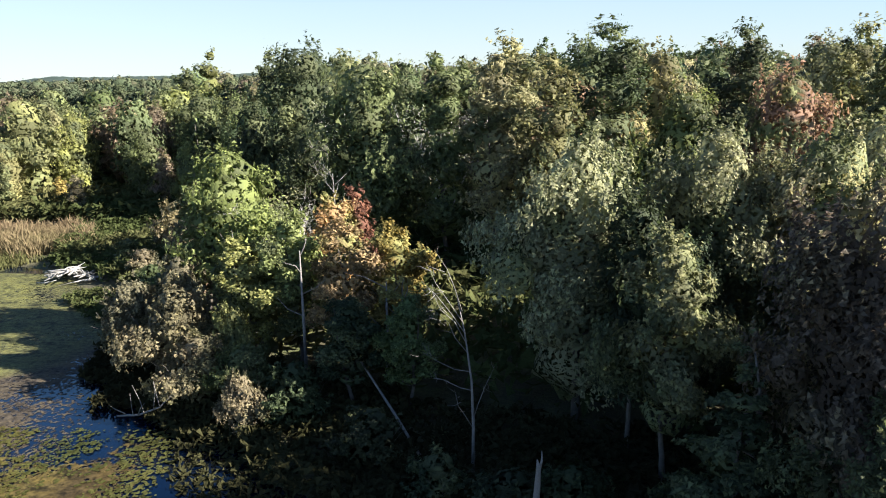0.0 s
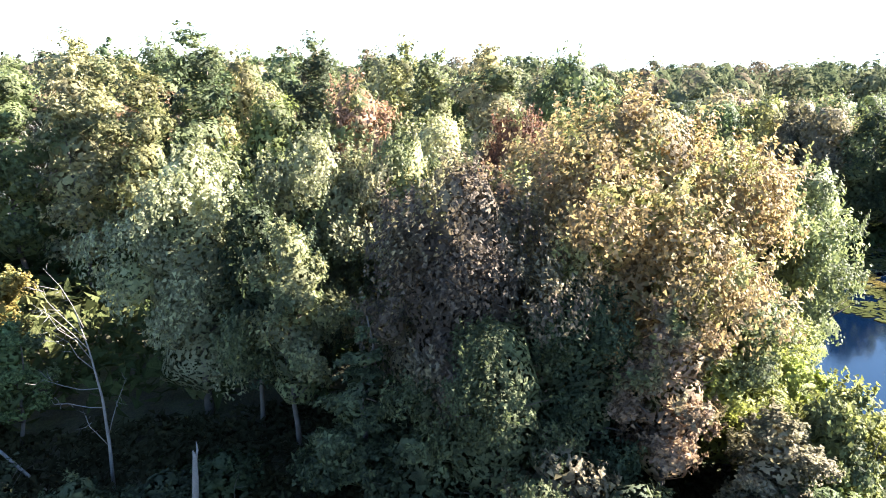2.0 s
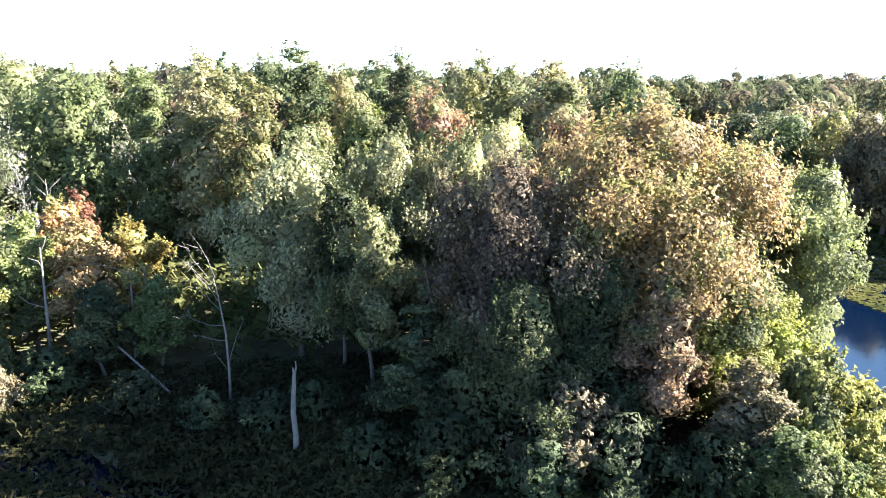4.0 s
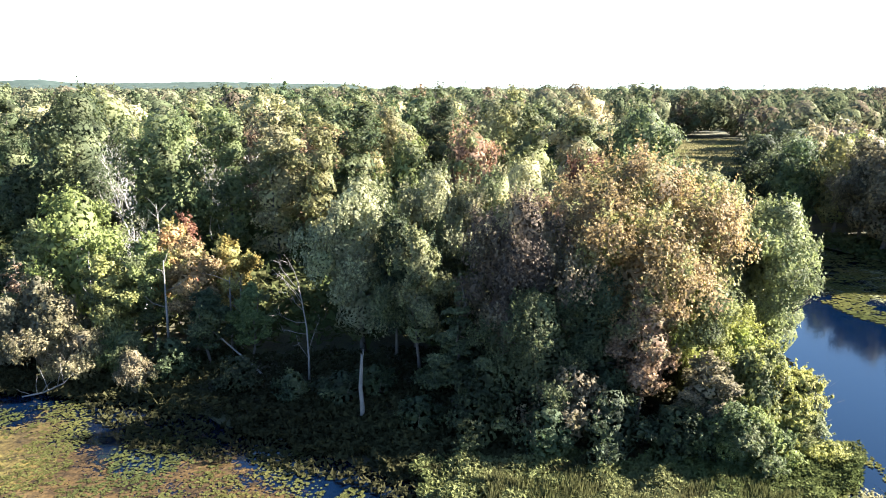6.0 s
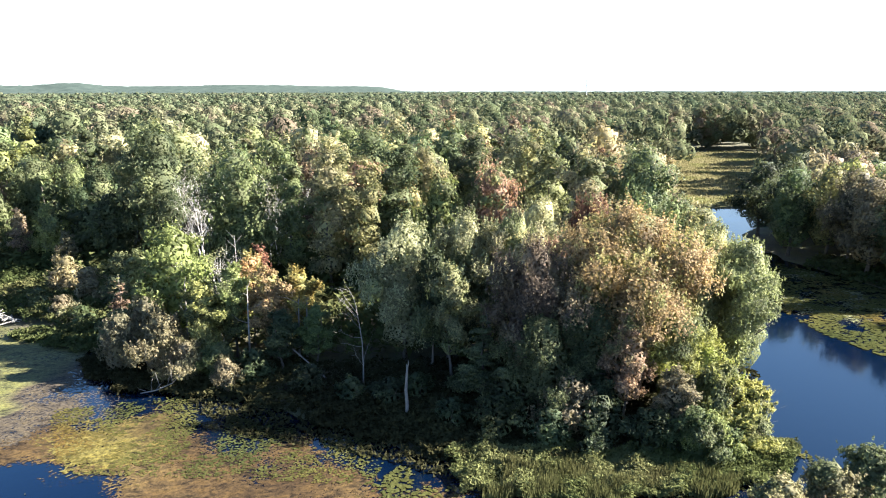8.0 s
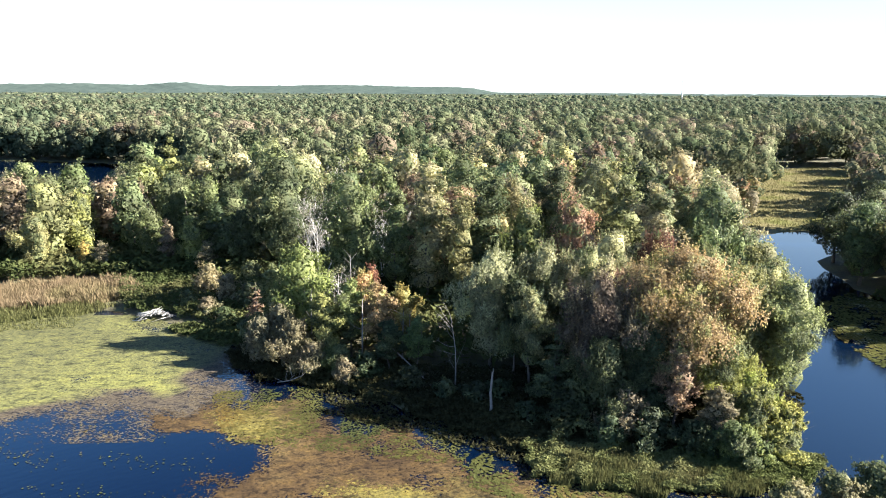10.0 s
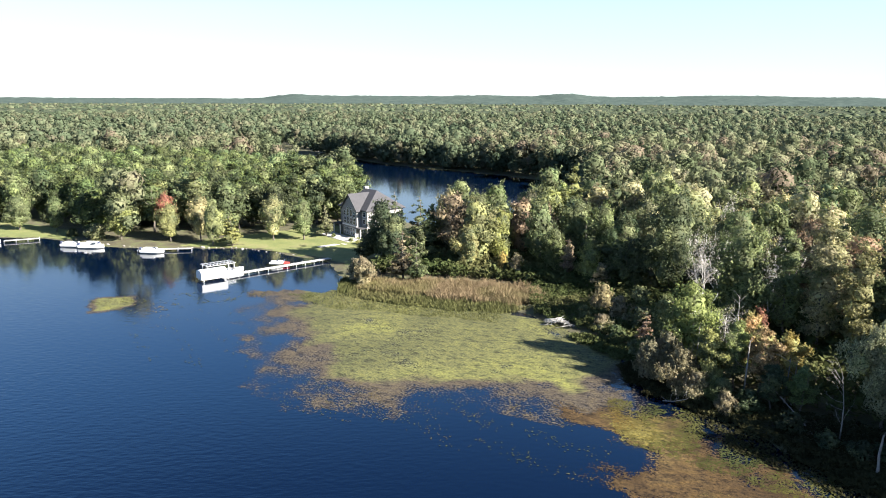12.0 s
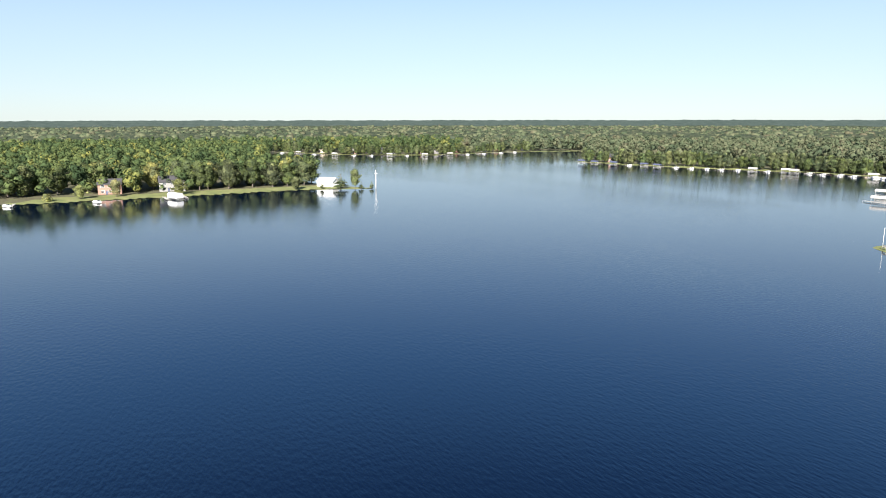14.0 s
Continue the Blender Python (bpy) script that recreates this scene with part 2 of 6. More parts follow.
def mat_sheet(name, stops, cover, scale, rough=0.7, tear=3.5, outer=False):
    """A floating mat of weed with torn holes through which the water shows."""
    m, nt, b = material(name)
    pos = place_of(nt)
    big = noise_tex(nt, scale, 6, 0.62, pos)
    c = ramp(nt, noise_tex(nt, scale * 0.7, 4, 0.6, pos).outputs[0], stops).outputs[0]
    fine = ramp(nt, noise_tex(nt, 3.2, 6, 0.8, pos).outputs[0], [(0.38, (0.35,) * 3), (0.5, (0.95,) * 3), (0.64, (1.45,) * 3)]).outputs[0]
    stretch = node(nt, "ShaderNodeMapping", {"Vector": pos})
    stretch.inputs["Rotation"].default_value, stretch.inputs["Scale"].default_value = (0, 0, radians(-25)), (0.75, 1.25, 1.0)
    mottle = ramp(nt, noise_tex(nt, 0.9, 10, 0.8, stretch.outputs[0]).outputs[0], [(0.41, (0.3, 0.31, 0.34)), (0.48, (0.95,) * 3), (0.60, (1.3, 1.25, 1.0))]).outputs[0]
    fine = mixed(nt, 1.0, fine, mottle, "MULTIPLY")
    nt.links.new(mixed(nt, 1.0, c, fine, "MULTIPLY"), b.inputs["Base Color"])
    b.inputs["Roughness"].default_value, b.inputs["Specular IOR Level"].default_value = rough, 0.12
    torn = noise_tex(nt, tear, 5, 0.7, pos)
    s = nt.nodes.new("ShaderNodeMath")
    s.operation = "MULTIPLY_ADD"
    nt.links.new(torn.outputs[0], s.inputs[0])
    s.inputs[1].default_value = 0.9
    nt.links.new(big.outputs[0], s.inputs[2])
    # the mat thins towards its rim
    edge = nt.nodes.new("ShaderNodeAttribute")
    edge.attribute_name = "rim"
    if outer:      # older, browner weed along the open edge
        old = nt.nodes.new("ShaderNodeMath")
        old.operation = "MULTIPLY_ADD"
        nt.links.new(edge.outputs["Fac"], old.inputs[0])
        old.inputs[1].default_value = 6.5
        nt.links.new(big.outputs[0], old.inputs[2])
        fac = ramp(nt, old.outputs[0], [(0.1, (1, 1, 1)), (0.42, (0, 0, 0))]).outputs[0]
        brown = mixed(nt, 1.0, (0.060, 0.050, 0.038), fine, "MULTIPLY")
        nt.links.new(mixed(nt, fac, mixed(nt, 1.0, c, fine, "MULTIPLY"), brown), b.inputs["Base Color"])
    s2 = nt.nodes.new("ShaderNodeMath")
    s2.operation = "ADD"
    nt.links.new(s.outputs[0], s2.inputs[0])
    nt.links.new(edge.outputs["Fac"], s2.inputs[1])
    hole = ramp(nt, s2.outputs[0], [(cover + 0.15, (0, 0, 0)), (cover + 0.19, (1, 1, 1))])
    mx, tr = nt.nodes.new("ShaderNodeMixShader"), nt.nodes.new("ShaderNodeBsdfTransparent")
    nt.links.new(hole.outputs[0], mx.inputs[0])
    nt.links.new(tr.outputs[0], mx.inputs[1])
    nt.links.new(b.outputs[0], mx.inputs[2])
    nt.links.new(mx.outputs[0], nt.nodes["Material Output"].inputs[0])
    bp = node(nt, "ShaderNodeBump", {"Height": torn.outputs[0]}, Strength=0.5, Distance=0.05)
    nt.links.new(bp.outputs[0], b.inputs["Normal"])
    return m


M_algae = mat_sheet("green_algae_mat", [(0.3, (0.050, 0.053, 0.027)), (0.5, (0.088, 0.090, 0.040)), (0.68, (0.128, 0.132, 0.046))], 0.62, 0.09, outer=True)
M_brownweed = mat_sheet("brown_weed_mat", [(0.3, (0.028, 0.018, 0.010)), (0.5, (0.052, 0.034, 0.016)), (0.68, (0.082, 0.058, 0.026))], 0.63, 0.16)
M_goldweed = mat_sheet("golden_weed_mat", [(0.36, (0.038, 0.027, 0.014)), (0.48, (0.068, 0.052, 0.020)), (0.62, (0.110, 0.094, 0.028))], 0.62, 0.14)
M_pad = woods_material("lily_pads", [(0.3, (0.04, 0.05, 0.02)), (0.55, (0.075, 0.076, 0.026)), (0.75, (0.125, 0.085, 0.03))])
M_shelf = mat_sheet("pale_pad_shelf", [(0.3, (0.05, 0.06, 0.03)), (0.5, (0.12, 0.125, 0.06)), (0.68, (0.22, 0.21, 0.13))], 0.84, 0.12)
M_reed = woods_material("reed_blades", [(0.3, (0.15, 0.12, 0.066)), (0.5, (0.21, 0.16, 0.10)), (0.7, (0.15, 0.14, 0.062))])
M_herb = woods_material("marsh_herb_leaves", [(0.3, (0.036, 0.050, 0.020)), (0.5, (0.058, 0.073, 0.028)), (0.7, (0.100, 0.098, 0.044))])
M_marshplant = woods_material("marsh_plant_leaves", [(0.3, (0.058, 0.076, 0.026)), (0.5, (0.095, 0.112, 0.042)), (0.7, (0.145, 0.145, 0.066))])
M_sedge = woods_material("green_sedge_blades", [(0.3, (0.062, 0.072, 0.029)), (0.55, (0.098, 0.102, 0.042)), (0.75, (0.145, 0.132, 0.064))])
M_marshgrass = woods_material("tawny_marsh_grass", [(0.3, (0.14, 0.135, 0.062)), (0.55, (0.185, 0.165, 0.085)), (0.75, (0.13, 0.135, 0.05))])

M_stone = coat("pale_grey_stone_wall", [(0.3, (0.12, 0.118, 0.116)), (0.7, (0.23, 0.225, 0.22))], 1.2, 0.85, 0.5, 6)
M_shingle = coat("charcoal_roof_shingles", [(0.3, (0.022, 0.022, 0.025)), (0.7, (0.048, 0.047, 0.053))], 1.5, 0.85, 0.5, 8)
M_white = coat("white_paint", [(0.3, (0.50, 0.50, 0.50)), (0.7, (0.62, 0.62, 0.61))], 1.0, 0.5)
M_canvas = coat("white_canvas", [(0.3, (0.50, 0.51, 0.53)), (0.7, (0.60, 0.60, 0.61))], 0.8, 0.7, 0.2, 4)
M_alu = coat("pale_aluminium", [(0.3, (0.40, 0.40, 0.40)), (0.7, (0.52, 0.52, 0.52))], 2.0, 0.4, metal=0.6)
M_board = coat("weathered_dock_boards", [(0.3, (0.22, 0.21, 0.195)), (0.7, (0.36, 0.35, 0.33))], 1.5, 0.85, 0.3, 15)
M_concrete = coat("pale_concrete", [(0.3, (0.30, 0.285, 0.26)), (0.7, (0.42, 0.40, 0.375))], 0.7, 0.9, 0.2, 10)
M_rock = coat("shore_rock", [(0.3, (0.14, 0.13, 0.12)), (0.7, (0.32, 0.305, 0.285))], 1.0, 0.9, 0.6, 8)
M_red = coat("red_gelcoat", [(0.3, (0.35, 0.03, 0.03)), (0.7, (0.45, 0.05, 0.04))], 1.0, 0.35)
M_darkblue = coat("navy_canvas", [(0.3, (0.03, 0.04, 0.08)), (0.7, (0.06, 0.07, 0.12))], 1.0, 0.8)
M_tan = coat("tan_siding", [(0.3, (0.40, 0.34, 0.26)), (0.7, (0.50, 0.44, 0.35))], 1.0, 0.8)
M_brick = coat("red_brown_siding", [(0.3, (0.19, 0.11, 0.085)), (0.7, (0.27, 0.16, 0.125))], 1.0, 0.85)
M_glass, nt, b = material("window_glass")
b.inputs["Base Color"].default_value, b.inputs["Roughness"].default_value = (0.02, 0.025, 0.03, 1), 0.04
b.inputs["Specular IOR Level"].default_value = 0.8

# Undergrowth leaves, their colour darkened to stand in for the trees' shade.
M_leaf_shade = woods_material("shade_darkened_leaves", [(0.3, (0.024, 0.023, 0.013)), (0.5, (0.038, 0.037, 0.018)), (0.7, (0.056, 0.056, 0.026))])
# Distance haze is painted into this blue-green base colour.
M_hills_haze = coat("haze_tinted_hills", [(0.35, (0.034, 0.050, 0.046)), (0.65, (0.066, 0.086, 0.076))], 0.03, 0.95)
M_hills_haze.node_tree.nodes["Principled BSDF"].inputs["Specular IOR Level"].default_value = 0.0


# ---------------------------------------------------------------- plan
LAKE = [(90, -120), (76, 5), (68, 24), (64, 36), (62, 46), (60, 60), (64, 78), (78, 88), (86, 99), (74, 104), (61, 98), (50, 88), (45, 74),
        (40, 55), (35, 40), (32, 31), (27, 20), (22.8, 11.5), (19, 8.8), (10, 10), (4, 11), (0, 13), (-5, 18), (-10.5, 22.5), (-15, 26),
        (-21, 28), (-25.5, 31), (-29, 39), (-36, 45), (-43, 50), (-50, 53), (-56, 51.5), (-66, 50), (-76, 48), (-84, 49.5), (-89, 58),
        (-101, 69), (-109, 68.5), (-118, 70.5), (-126, 69), (-132, 65.5), (-138, 63), (-145, 58.5), (-155, 55.6), (-177, 55), (-200, 45),
        (-216, 44.3), (-231, 45.5), (-236, 50), (-238, 58), (-262, 80), (-317, 112), (-362, 143), (-425, 185), (-467, 182), (-500, 178), (-546, 136),
        (-566, 102), (-587, 65), (-619, 25), (-655, -13), (-700, 8), (-860, 12), (-834, -74), (-751, -156), (-754, -256), (-811, -345), (-520, -260),
        (-415, -172), (-397, -138), (-384, -179), (-347, -230), (-321, -265), (-300, -296), (-280, -340), (-200, -420), (0, -420), (120, -260)]
BAY = [(-270, 300), (-242, 287), (-207, 268), (-172, 260), (-128, 246), (-97, 230), (-82, 208), (-70, 180), (-62, 150), (-66, 128), (-84, 116), (-104, 118), (-120, 122),
       (-150, 150), (-190, 178), (-250, 215), (-330, 260), (-330, 300)]


def inside(px, py, poly):
    """Which of the points lie in the polygon."""
    hit = np.zeros(np.shape(px), bool)
    for (x0, y0), (x1, y1) in zip(poly, poly[1:] + poly[:1]):
        if y0 != y1:
            cross = (y0 > py) != (y1 > py)
            hit ^= cross & (px < (x1 - x0) * (py - y0) / (y1 - y0) + x0)
    return hit


def shore_distance(px, py, poly):
    best = np.full(np.shape(px), 1e9)
    for (x0, y0), (x1, y1) in zip(poly, poly[1:] + poly[:1]):
        dx, dy = x1 - x0, y1 - y0
        s = np.clip(((px - x0) * dx + (py - y0) * dy) / (dx * dx + dy * dy), 0, 1)
        best = np.minimum(best, np.hypot(px - x0 - s * dx, py - y0 - s * dy))
    return best


def waves(px, py, size, seed, octaves=3):
    """Smooth unevenness about zero, of the given size in metres."""
    r = np.random.RandomState(seed)
    out = np.zeros(np.shape(px))
    for o in range(octaves):
        for _ in range(5):
            a, ph = r.uniform(0, 2 * math.pi, 2)
            k = 2 * math.pi / size * 2 ** o * r.uniform(0.7, 1.4)
            out += np.sin(k * (np.cos(a) * px + np.sin(a) * py) + ph) / 2 ** o / 5
    return out


def on_water(px, py):
    return inside(px, py, LAKE) | inside(px, py, BAY)


def land_height(px, py):
    """Height of the ground: a low shelf that dips under the water at the shores."""
    px, py = np.asarray(px, float), np.asarray(py, float)
    d = np.minimum(shore_distance(px, py, LAKE), shore_distance(px, py, BAY))
    d = np.where(on_water(px, py), -d, d)
    h = np.where(d > 0, 0.62 * (1 - np.exp(-d / 8.0)) + 0.02, np.maximum(0.16 * d, -2.0))
    return h + np.where(d > 4, 0.12 * waves(px, py, 25, 3), 0)


def mesh_of(name, verts, faces_flat, sizes, mat, smooth=False, attrs=None):
    """A mesh from arrays of points and of corner numbers; sizes: corners of each face."""
    me = bpy.data.meshes.new(name)
    verts = np.asarray(verts, np.float32)
    me.vertices.add(len(verts))
    me.vertices.foreach_set("co", verts.ravel())
    faces_flat = np.asarray(faces_flat, np.int32).ravel()
    me.loops.add(len(faces_flat))
    me.loops.foreach_set("vertex_index", faces_flat)
    sizes = np.asarray(sizes, np.int32)
    me.polygons.add(len(sizes))
    me.polygons.foreach_set("loop_start", np.r_[0, np.cumsum(sizes)[:-1]].astype(np.int32))
    me.polygons.foreach_set("use_smooth", np.broadcast_to(np.asarray(smooth, bool), len(sizes)).copy())
    for key, values in (attrs or {}).items():
        at = me.attributes.new(key, "FLOAT", "POINT")
        at.data.foreach_set("value", np.asarray(values, np.float32))
    me.update(calc_edges=True)
    me.materials.append(mat)
    return me


def grid_faces(nx, ny, keep=None):
    i, j = np.meshgrid(np.arange(nx - 1), np.arange(ny - 1), indexing="ij")
    a = (i * ny + j).ravel()
    q = np.stack([a, a + ny, a + ny + 1, a + 1], 1)
    return q if keep is None else q[keep]


def axis(lo, fine_lo, fine_hi, hi, step, ratio=1.13):
    mid = list(np.arange(fine_lo, fine_hi + step / 2, step))
    s, x = step, mid[-1]
    while x < hi:
        s *= ratio
        x += s
        mid.append(min(x, hi))
    s, x = step, mid[0]
    while x > lo:
        s *= ratio
        x -= s
        mid.insert(0, max(x, lo))
    return np.array(mid)


# the ground, one sheet to the horizon
gx, gy = axis(-4900, -240, 110, 4900, 3.0), axis(-2500, -30, 310, 4900, 3.0)
GX, GY = np.meshgrid(gx, gy, indexing="ij")
GZ = land_height(GX, GY)
q = grid_faces(len(gx), len(gy))
ground = new("ground", mesh_of("ground", np.stack([GX, GY, GZ], -1).reshape(-1, 3), q, np.full(len(q), 4), M_ground, True))
tagged(ground, "dark leaf-littered forest floor with muddy lake shores", "ground", kind="structure")

wx, wy = axis(-1000, -330, 110, 300, 7), axis(-600, -80, 130, 420, 7)
WX, WY = np.meshgrid(wx, wy, indexing="ij")
q = grid_faces(len(wx), len(wy))
water = new("water", mesh_of("water", np.stack([WX, WY, 0 * WX], -1).reshape(-1, 3), q, np.full(len(q), 4), M_water, False, {"open": (1 - 0.9 * np.exp(-((WX + 300) / 32) ** 2 - ((WY - 46 - 0.15 * (WX + 300)) / 7) ** 2) - 0.8 * np.exp(-((WX + 330) / 22) ** 2 - ((WY - 66) / 6) ** 2)).ravel() * np.clip((np.minimum(shore_distance(WX, WY, LAKE), shore_distance(WX, WY, BAY)) - 12) / 50, 0.06, 1.0).ravel()}))
tagged(water, "deep blue lake water with fine wind ripples", "water", kind="structure")


def sheet(name, poly, z, mat, label, category, step=1.0, rim=3.0, wob=1.2, follow=False, kind="structure", open_edge=0, amp=0.30):
    """A thin uneven sheet with the outline of poly, fading at its rim."""
    p = np.array(poly, float)
    xs, ys = np.arange(p[:, 0].min() - 2, p[:, 0].max() + 2, step), np.arange(p[:, 1].min() - 2, p[:, 1].max() + 2, step)
    X, Y = np.meshgrid(xs, ys, indexing="ij")
    U, V = X + wob * waves(X, Y, 9, 5), Y + wob * waves(X, Y, 9, 6)
    d = shore_distance(U, V, poly) * np.where(inside(U, V, poly), 1, -1)
    ok = (d > -0.6 * step)
    q = grid_faces(len(xs), len(ys))
    keep = ok.ravel()[q].all(1)
    q = q[keep]
    used, inv = np.unique(q, return_inverse=True)
    Z = (land_height(X, Y) + z if follow else np.full(X.shape, z)).ravel()
    if open_edge:
        line = poly[:open_edge]
        d = shore_distance(U, V, line + line[-2:0:-1])
    fade = np.clip(d / rim, 0, 1).ravel() * amp - amp
    co = np.stack([X.ravel(), Y.ravel(), Z], 1)[used]
    ob = new(name, mesh_of(name, co, inv.reshape(q.shape), np.full(len(q), 4), mat, True, {"rim": fade[used]}))
    return tagged(ob, label, category, kind=kind)


ALGAE = [(-98, 42), (-88, 27), (-75, 17), (-64, 6), (-53, 6.5), (-45, 12), (-36, 16), (-30, 17), (-23, 20), (-17, 25), (-21, 28.5), (-25, 32), (-29, 39.5),
         (-36, 46), (-43, 51), (-56, 52.5), (-76, 49.5), (-84, 50)]
sheet("algae_mat", ALGAE, 0.012, M_algae, "yellow-green algae mat floating on the shallow cove", "algae", 1.0, 12.0, 2.2, open_edge=11, amp=0.27)
BROWN = [(-36, 21), (-29, 16.5), (-23, 14.5), (-21, 11.5), (-28, 8.6), (-21, 4.5), (-8, 1.5), (2, 1), (4, 8), (-3, 12.5), (-8, 16.5), (-14, 20.5), (-24, 22), (-32, 24)]
sheet("brown_weed_mat", BROWN, 0.020, M_brownweed, "torn brown weed floating at the edge of the algae", "water weed", 0.8, 3.0, 2.4)
GOLD = [(-17, 8.6), (-13, 4), (-4, 0.5), (6, -1), (16, 3), (20, 6.5), (9, 8.5), (1, 9), (-4, 10.6), (-10, 10.8)]
sheet("golden_weed_mat", GOLD, 0.028, M_goldweed, "golden yellow weed mat beside the marsh plants", "water weed", 0.7, 4.5, 2.0)
GOLD2 = [(-26, 16), (-19, 14.5), (-14.5, 15.5), (-15, 20.5), (-17, 24), (-21, 26.5), (-27, 24)]
sheet("golden_weed_mat", GOLD2, 0.034, M_goldweed, "golden pad-covered weed in front of the shrubs", "water weed", 0.7, 3.5, 2.4)
sheet("algae_mat", [(-121, 26), (-113, 32), (-106, 23), (-113, 19)], 0.012, M_algae, "small tan weed patch floating near the boat lift", "water weed", 0.7, 2.0)
PADSHELF = [(45, 24), (43.5, 31), (45, 42), (51, 54), (58, 58), (63, 46), (64, 30), (54, 18)]
sheet("weed_shelf", PADSHELF, 0.014, M_shelf, "pale lily-pad shelf along the river bank", "water weed", 1.0, 2.0)

LAWN = [(-233, 45.5), (-216, 45.2), (-200, 46), (-177, 56), (-168, 57), (-176, 64), (-200, 64), (-236, 64), (-237, 56)]
sheet("lawn", LAWN, 0.03, M_lawn, "mown grass point running out into the lake", "lawn", 1.0, 2, 0.5, True)
LAWN2 = [(-140, 64.5), (-132, 66.5), (-126, 70), (-118, 71.5), (-109, 70), (-101, 70.3), (-93, 66), (-88, 70), (-84, 80), (-86, 92), (-98, 95), (-120, 102), (-134, 82)]
sheet("lawn", LAWN2, 0.03, M_lawn, "sloping mown lawn below the lake house", "lawn", 1.0, 2, 0.5, True)
LAWN3 = [(-300, -298), (-321, -267), (-347, -232), (-384, -181), (-396, -140), (-412, -172), (-370, -232), (-330, -290)]
sheet("lawn", LAWN3, 0.03, M_lawn, "grassy bank of the wooded cape", "lawn", 3.0, 2, 0.5, True)
MARSH = [(64, 106), (78, 104), (90, 112), (125, 158), (160, 195), (160, 222), (150, 228), (122, 212), (95, 160)]
sheet("marsh_meadow", MARSH, 0.05, M_marshgrass, "tawny open marsh meadow among the trees", "meadow", 2.0, 2, 2.0, True)
BANK = [(-563, 104), (-546, 138), (-500, 181), (-467, 186), (-425, 190), (-425, 200), (-480, 200), (-560, 150), (-600, 80), (-660, 0), (-655, -13), (-619, 25), (-587, 65)]
sheet("lawn", BANK, 0.05, M_lawn, "strip of grass along the built-up far shore", "lawn", 4.0, 2, 1.0, True)
FARBANK = [(-866, 16), (-834, -77), (-754, -156), (-757, -256), (-811, -343), (-825, -343), (-772, -256), (-768, -158), (-846, -72), (-875, 10)]
sheet("lawn", FARBANK, 0.05, M_lawn, "grass strip on the shore of the far bay", "lawn", 4.0, 2, 1.0, True)


# ---------------------------------------------------------------- foliage
def leaf_arrays(rs, centres, normals, size, long=1.4):
    """Pointed leaves: three corners each."""
    n = len(centres)
    t = rs.normal(size=(n, 3))
    nn = normals / (np.linalg.norm(normals, axis=1, keepdims=True) + 1e-9)
    u = np.cross(nn, t)
    u /= np.linalg.norm(u, axis=1, keepdims=True) + 1e-9
    v = np.cross(nn, u)
    s = (size * rs.uniform(0.65, 1.35, n))[:, None]
    co = np.stack([centres - u * s * long * 0.4 - v * s * 0.5, centres - u * s * long * 0.4 + v * s * 0.5, centres + u * s * long * 0.6], 1)
    return co.reshape(-1, 3)


def leaf_mesh(name, rs, centres, normals, size, mat, lumps=None, rag=(0, 6)):
    co = leaf_arrays(rs, centres, normals, size)
    n = len(centres)
    faces = np.arange(3 * n).reshape(-1, 3)
    if lumps:
        lv, lf = ball(rs, *lumps)
        co, faces = np.concatenate([co, lv]), np.concatenate([faces, lf + 3 * n])
    gaps = np.where(np.arange(len(co)) < 3 * n, rag[0], rag[1])
    return mesh_of(name, co, faces, np.full(len(faces), 3), mat, np.arange(len(faces)) >= n, {"rag": gaps})


def envelope(u, form):
    """Crown radius, 0 to 1, by height in the crown."""
    if form == "cone":
        return np.clip(1.02 - u, 0.03, 1) ** 0.9
    if form == "poplar":
        return np.clip(np.sin(np.pi * (0.10 + 0.84 * u)), 0.05, 1) ** 0.5 * (1 - 0.25 * u)
    if form == "bush":
        return np.sqrt(np.clip(1 - (0.95 * u) ** 2, 0.02, 1))
    return np.sqrt(np.clip(1 - ((u - 0.42) / 0.60) ** 2, 0.03, 1))


def ball(rs, centres, radii, flat):
    """Rough solid lumps: an icosahedron for each centre, pushed about a little."""
    g = (1 + 5 ** 0.5) / 2
    v = np.array([(-1, g, 0), (1, g, 0), (-1, -g, 0), (1, -g, 0), (0, -1, g), (0, 1, g), (0, -1, -g), (0, 1, -g), (g, 0, -1), (g, 0, 1), (-g, 0, -1), (-g, 0, 1)]) / (1 + g * g) ** 0.5
    f = np.array([(0, 11, 5), (0, 5, 1), (0, 1, 7), (0, 7, 10), (0, 10, 11), (1, 5, 9), (5, 11, 4), (11, 10, 2), (10, 7, 6), (7, 1, 8), (3, 9, 4), (3, 4, 2), (3, 2, 6), (3, 6, 8), (3, 8, 9), (4, 9, 5), (2, 4, 11), (6, 2, 10), (8, 6, 7), (9, 8, 1)])
    n = len(centres)
    co = centres[:, None] + v[None] * radii[:, None, None] * np.array([1, 1, flat]) * rs.uniform(0.8, 1.15, (n, 12, 1))
    return co.reshape(-1, 3), (f[None] + 12 * np.arange(n)[:, None, None]).reshape(-1, 3)


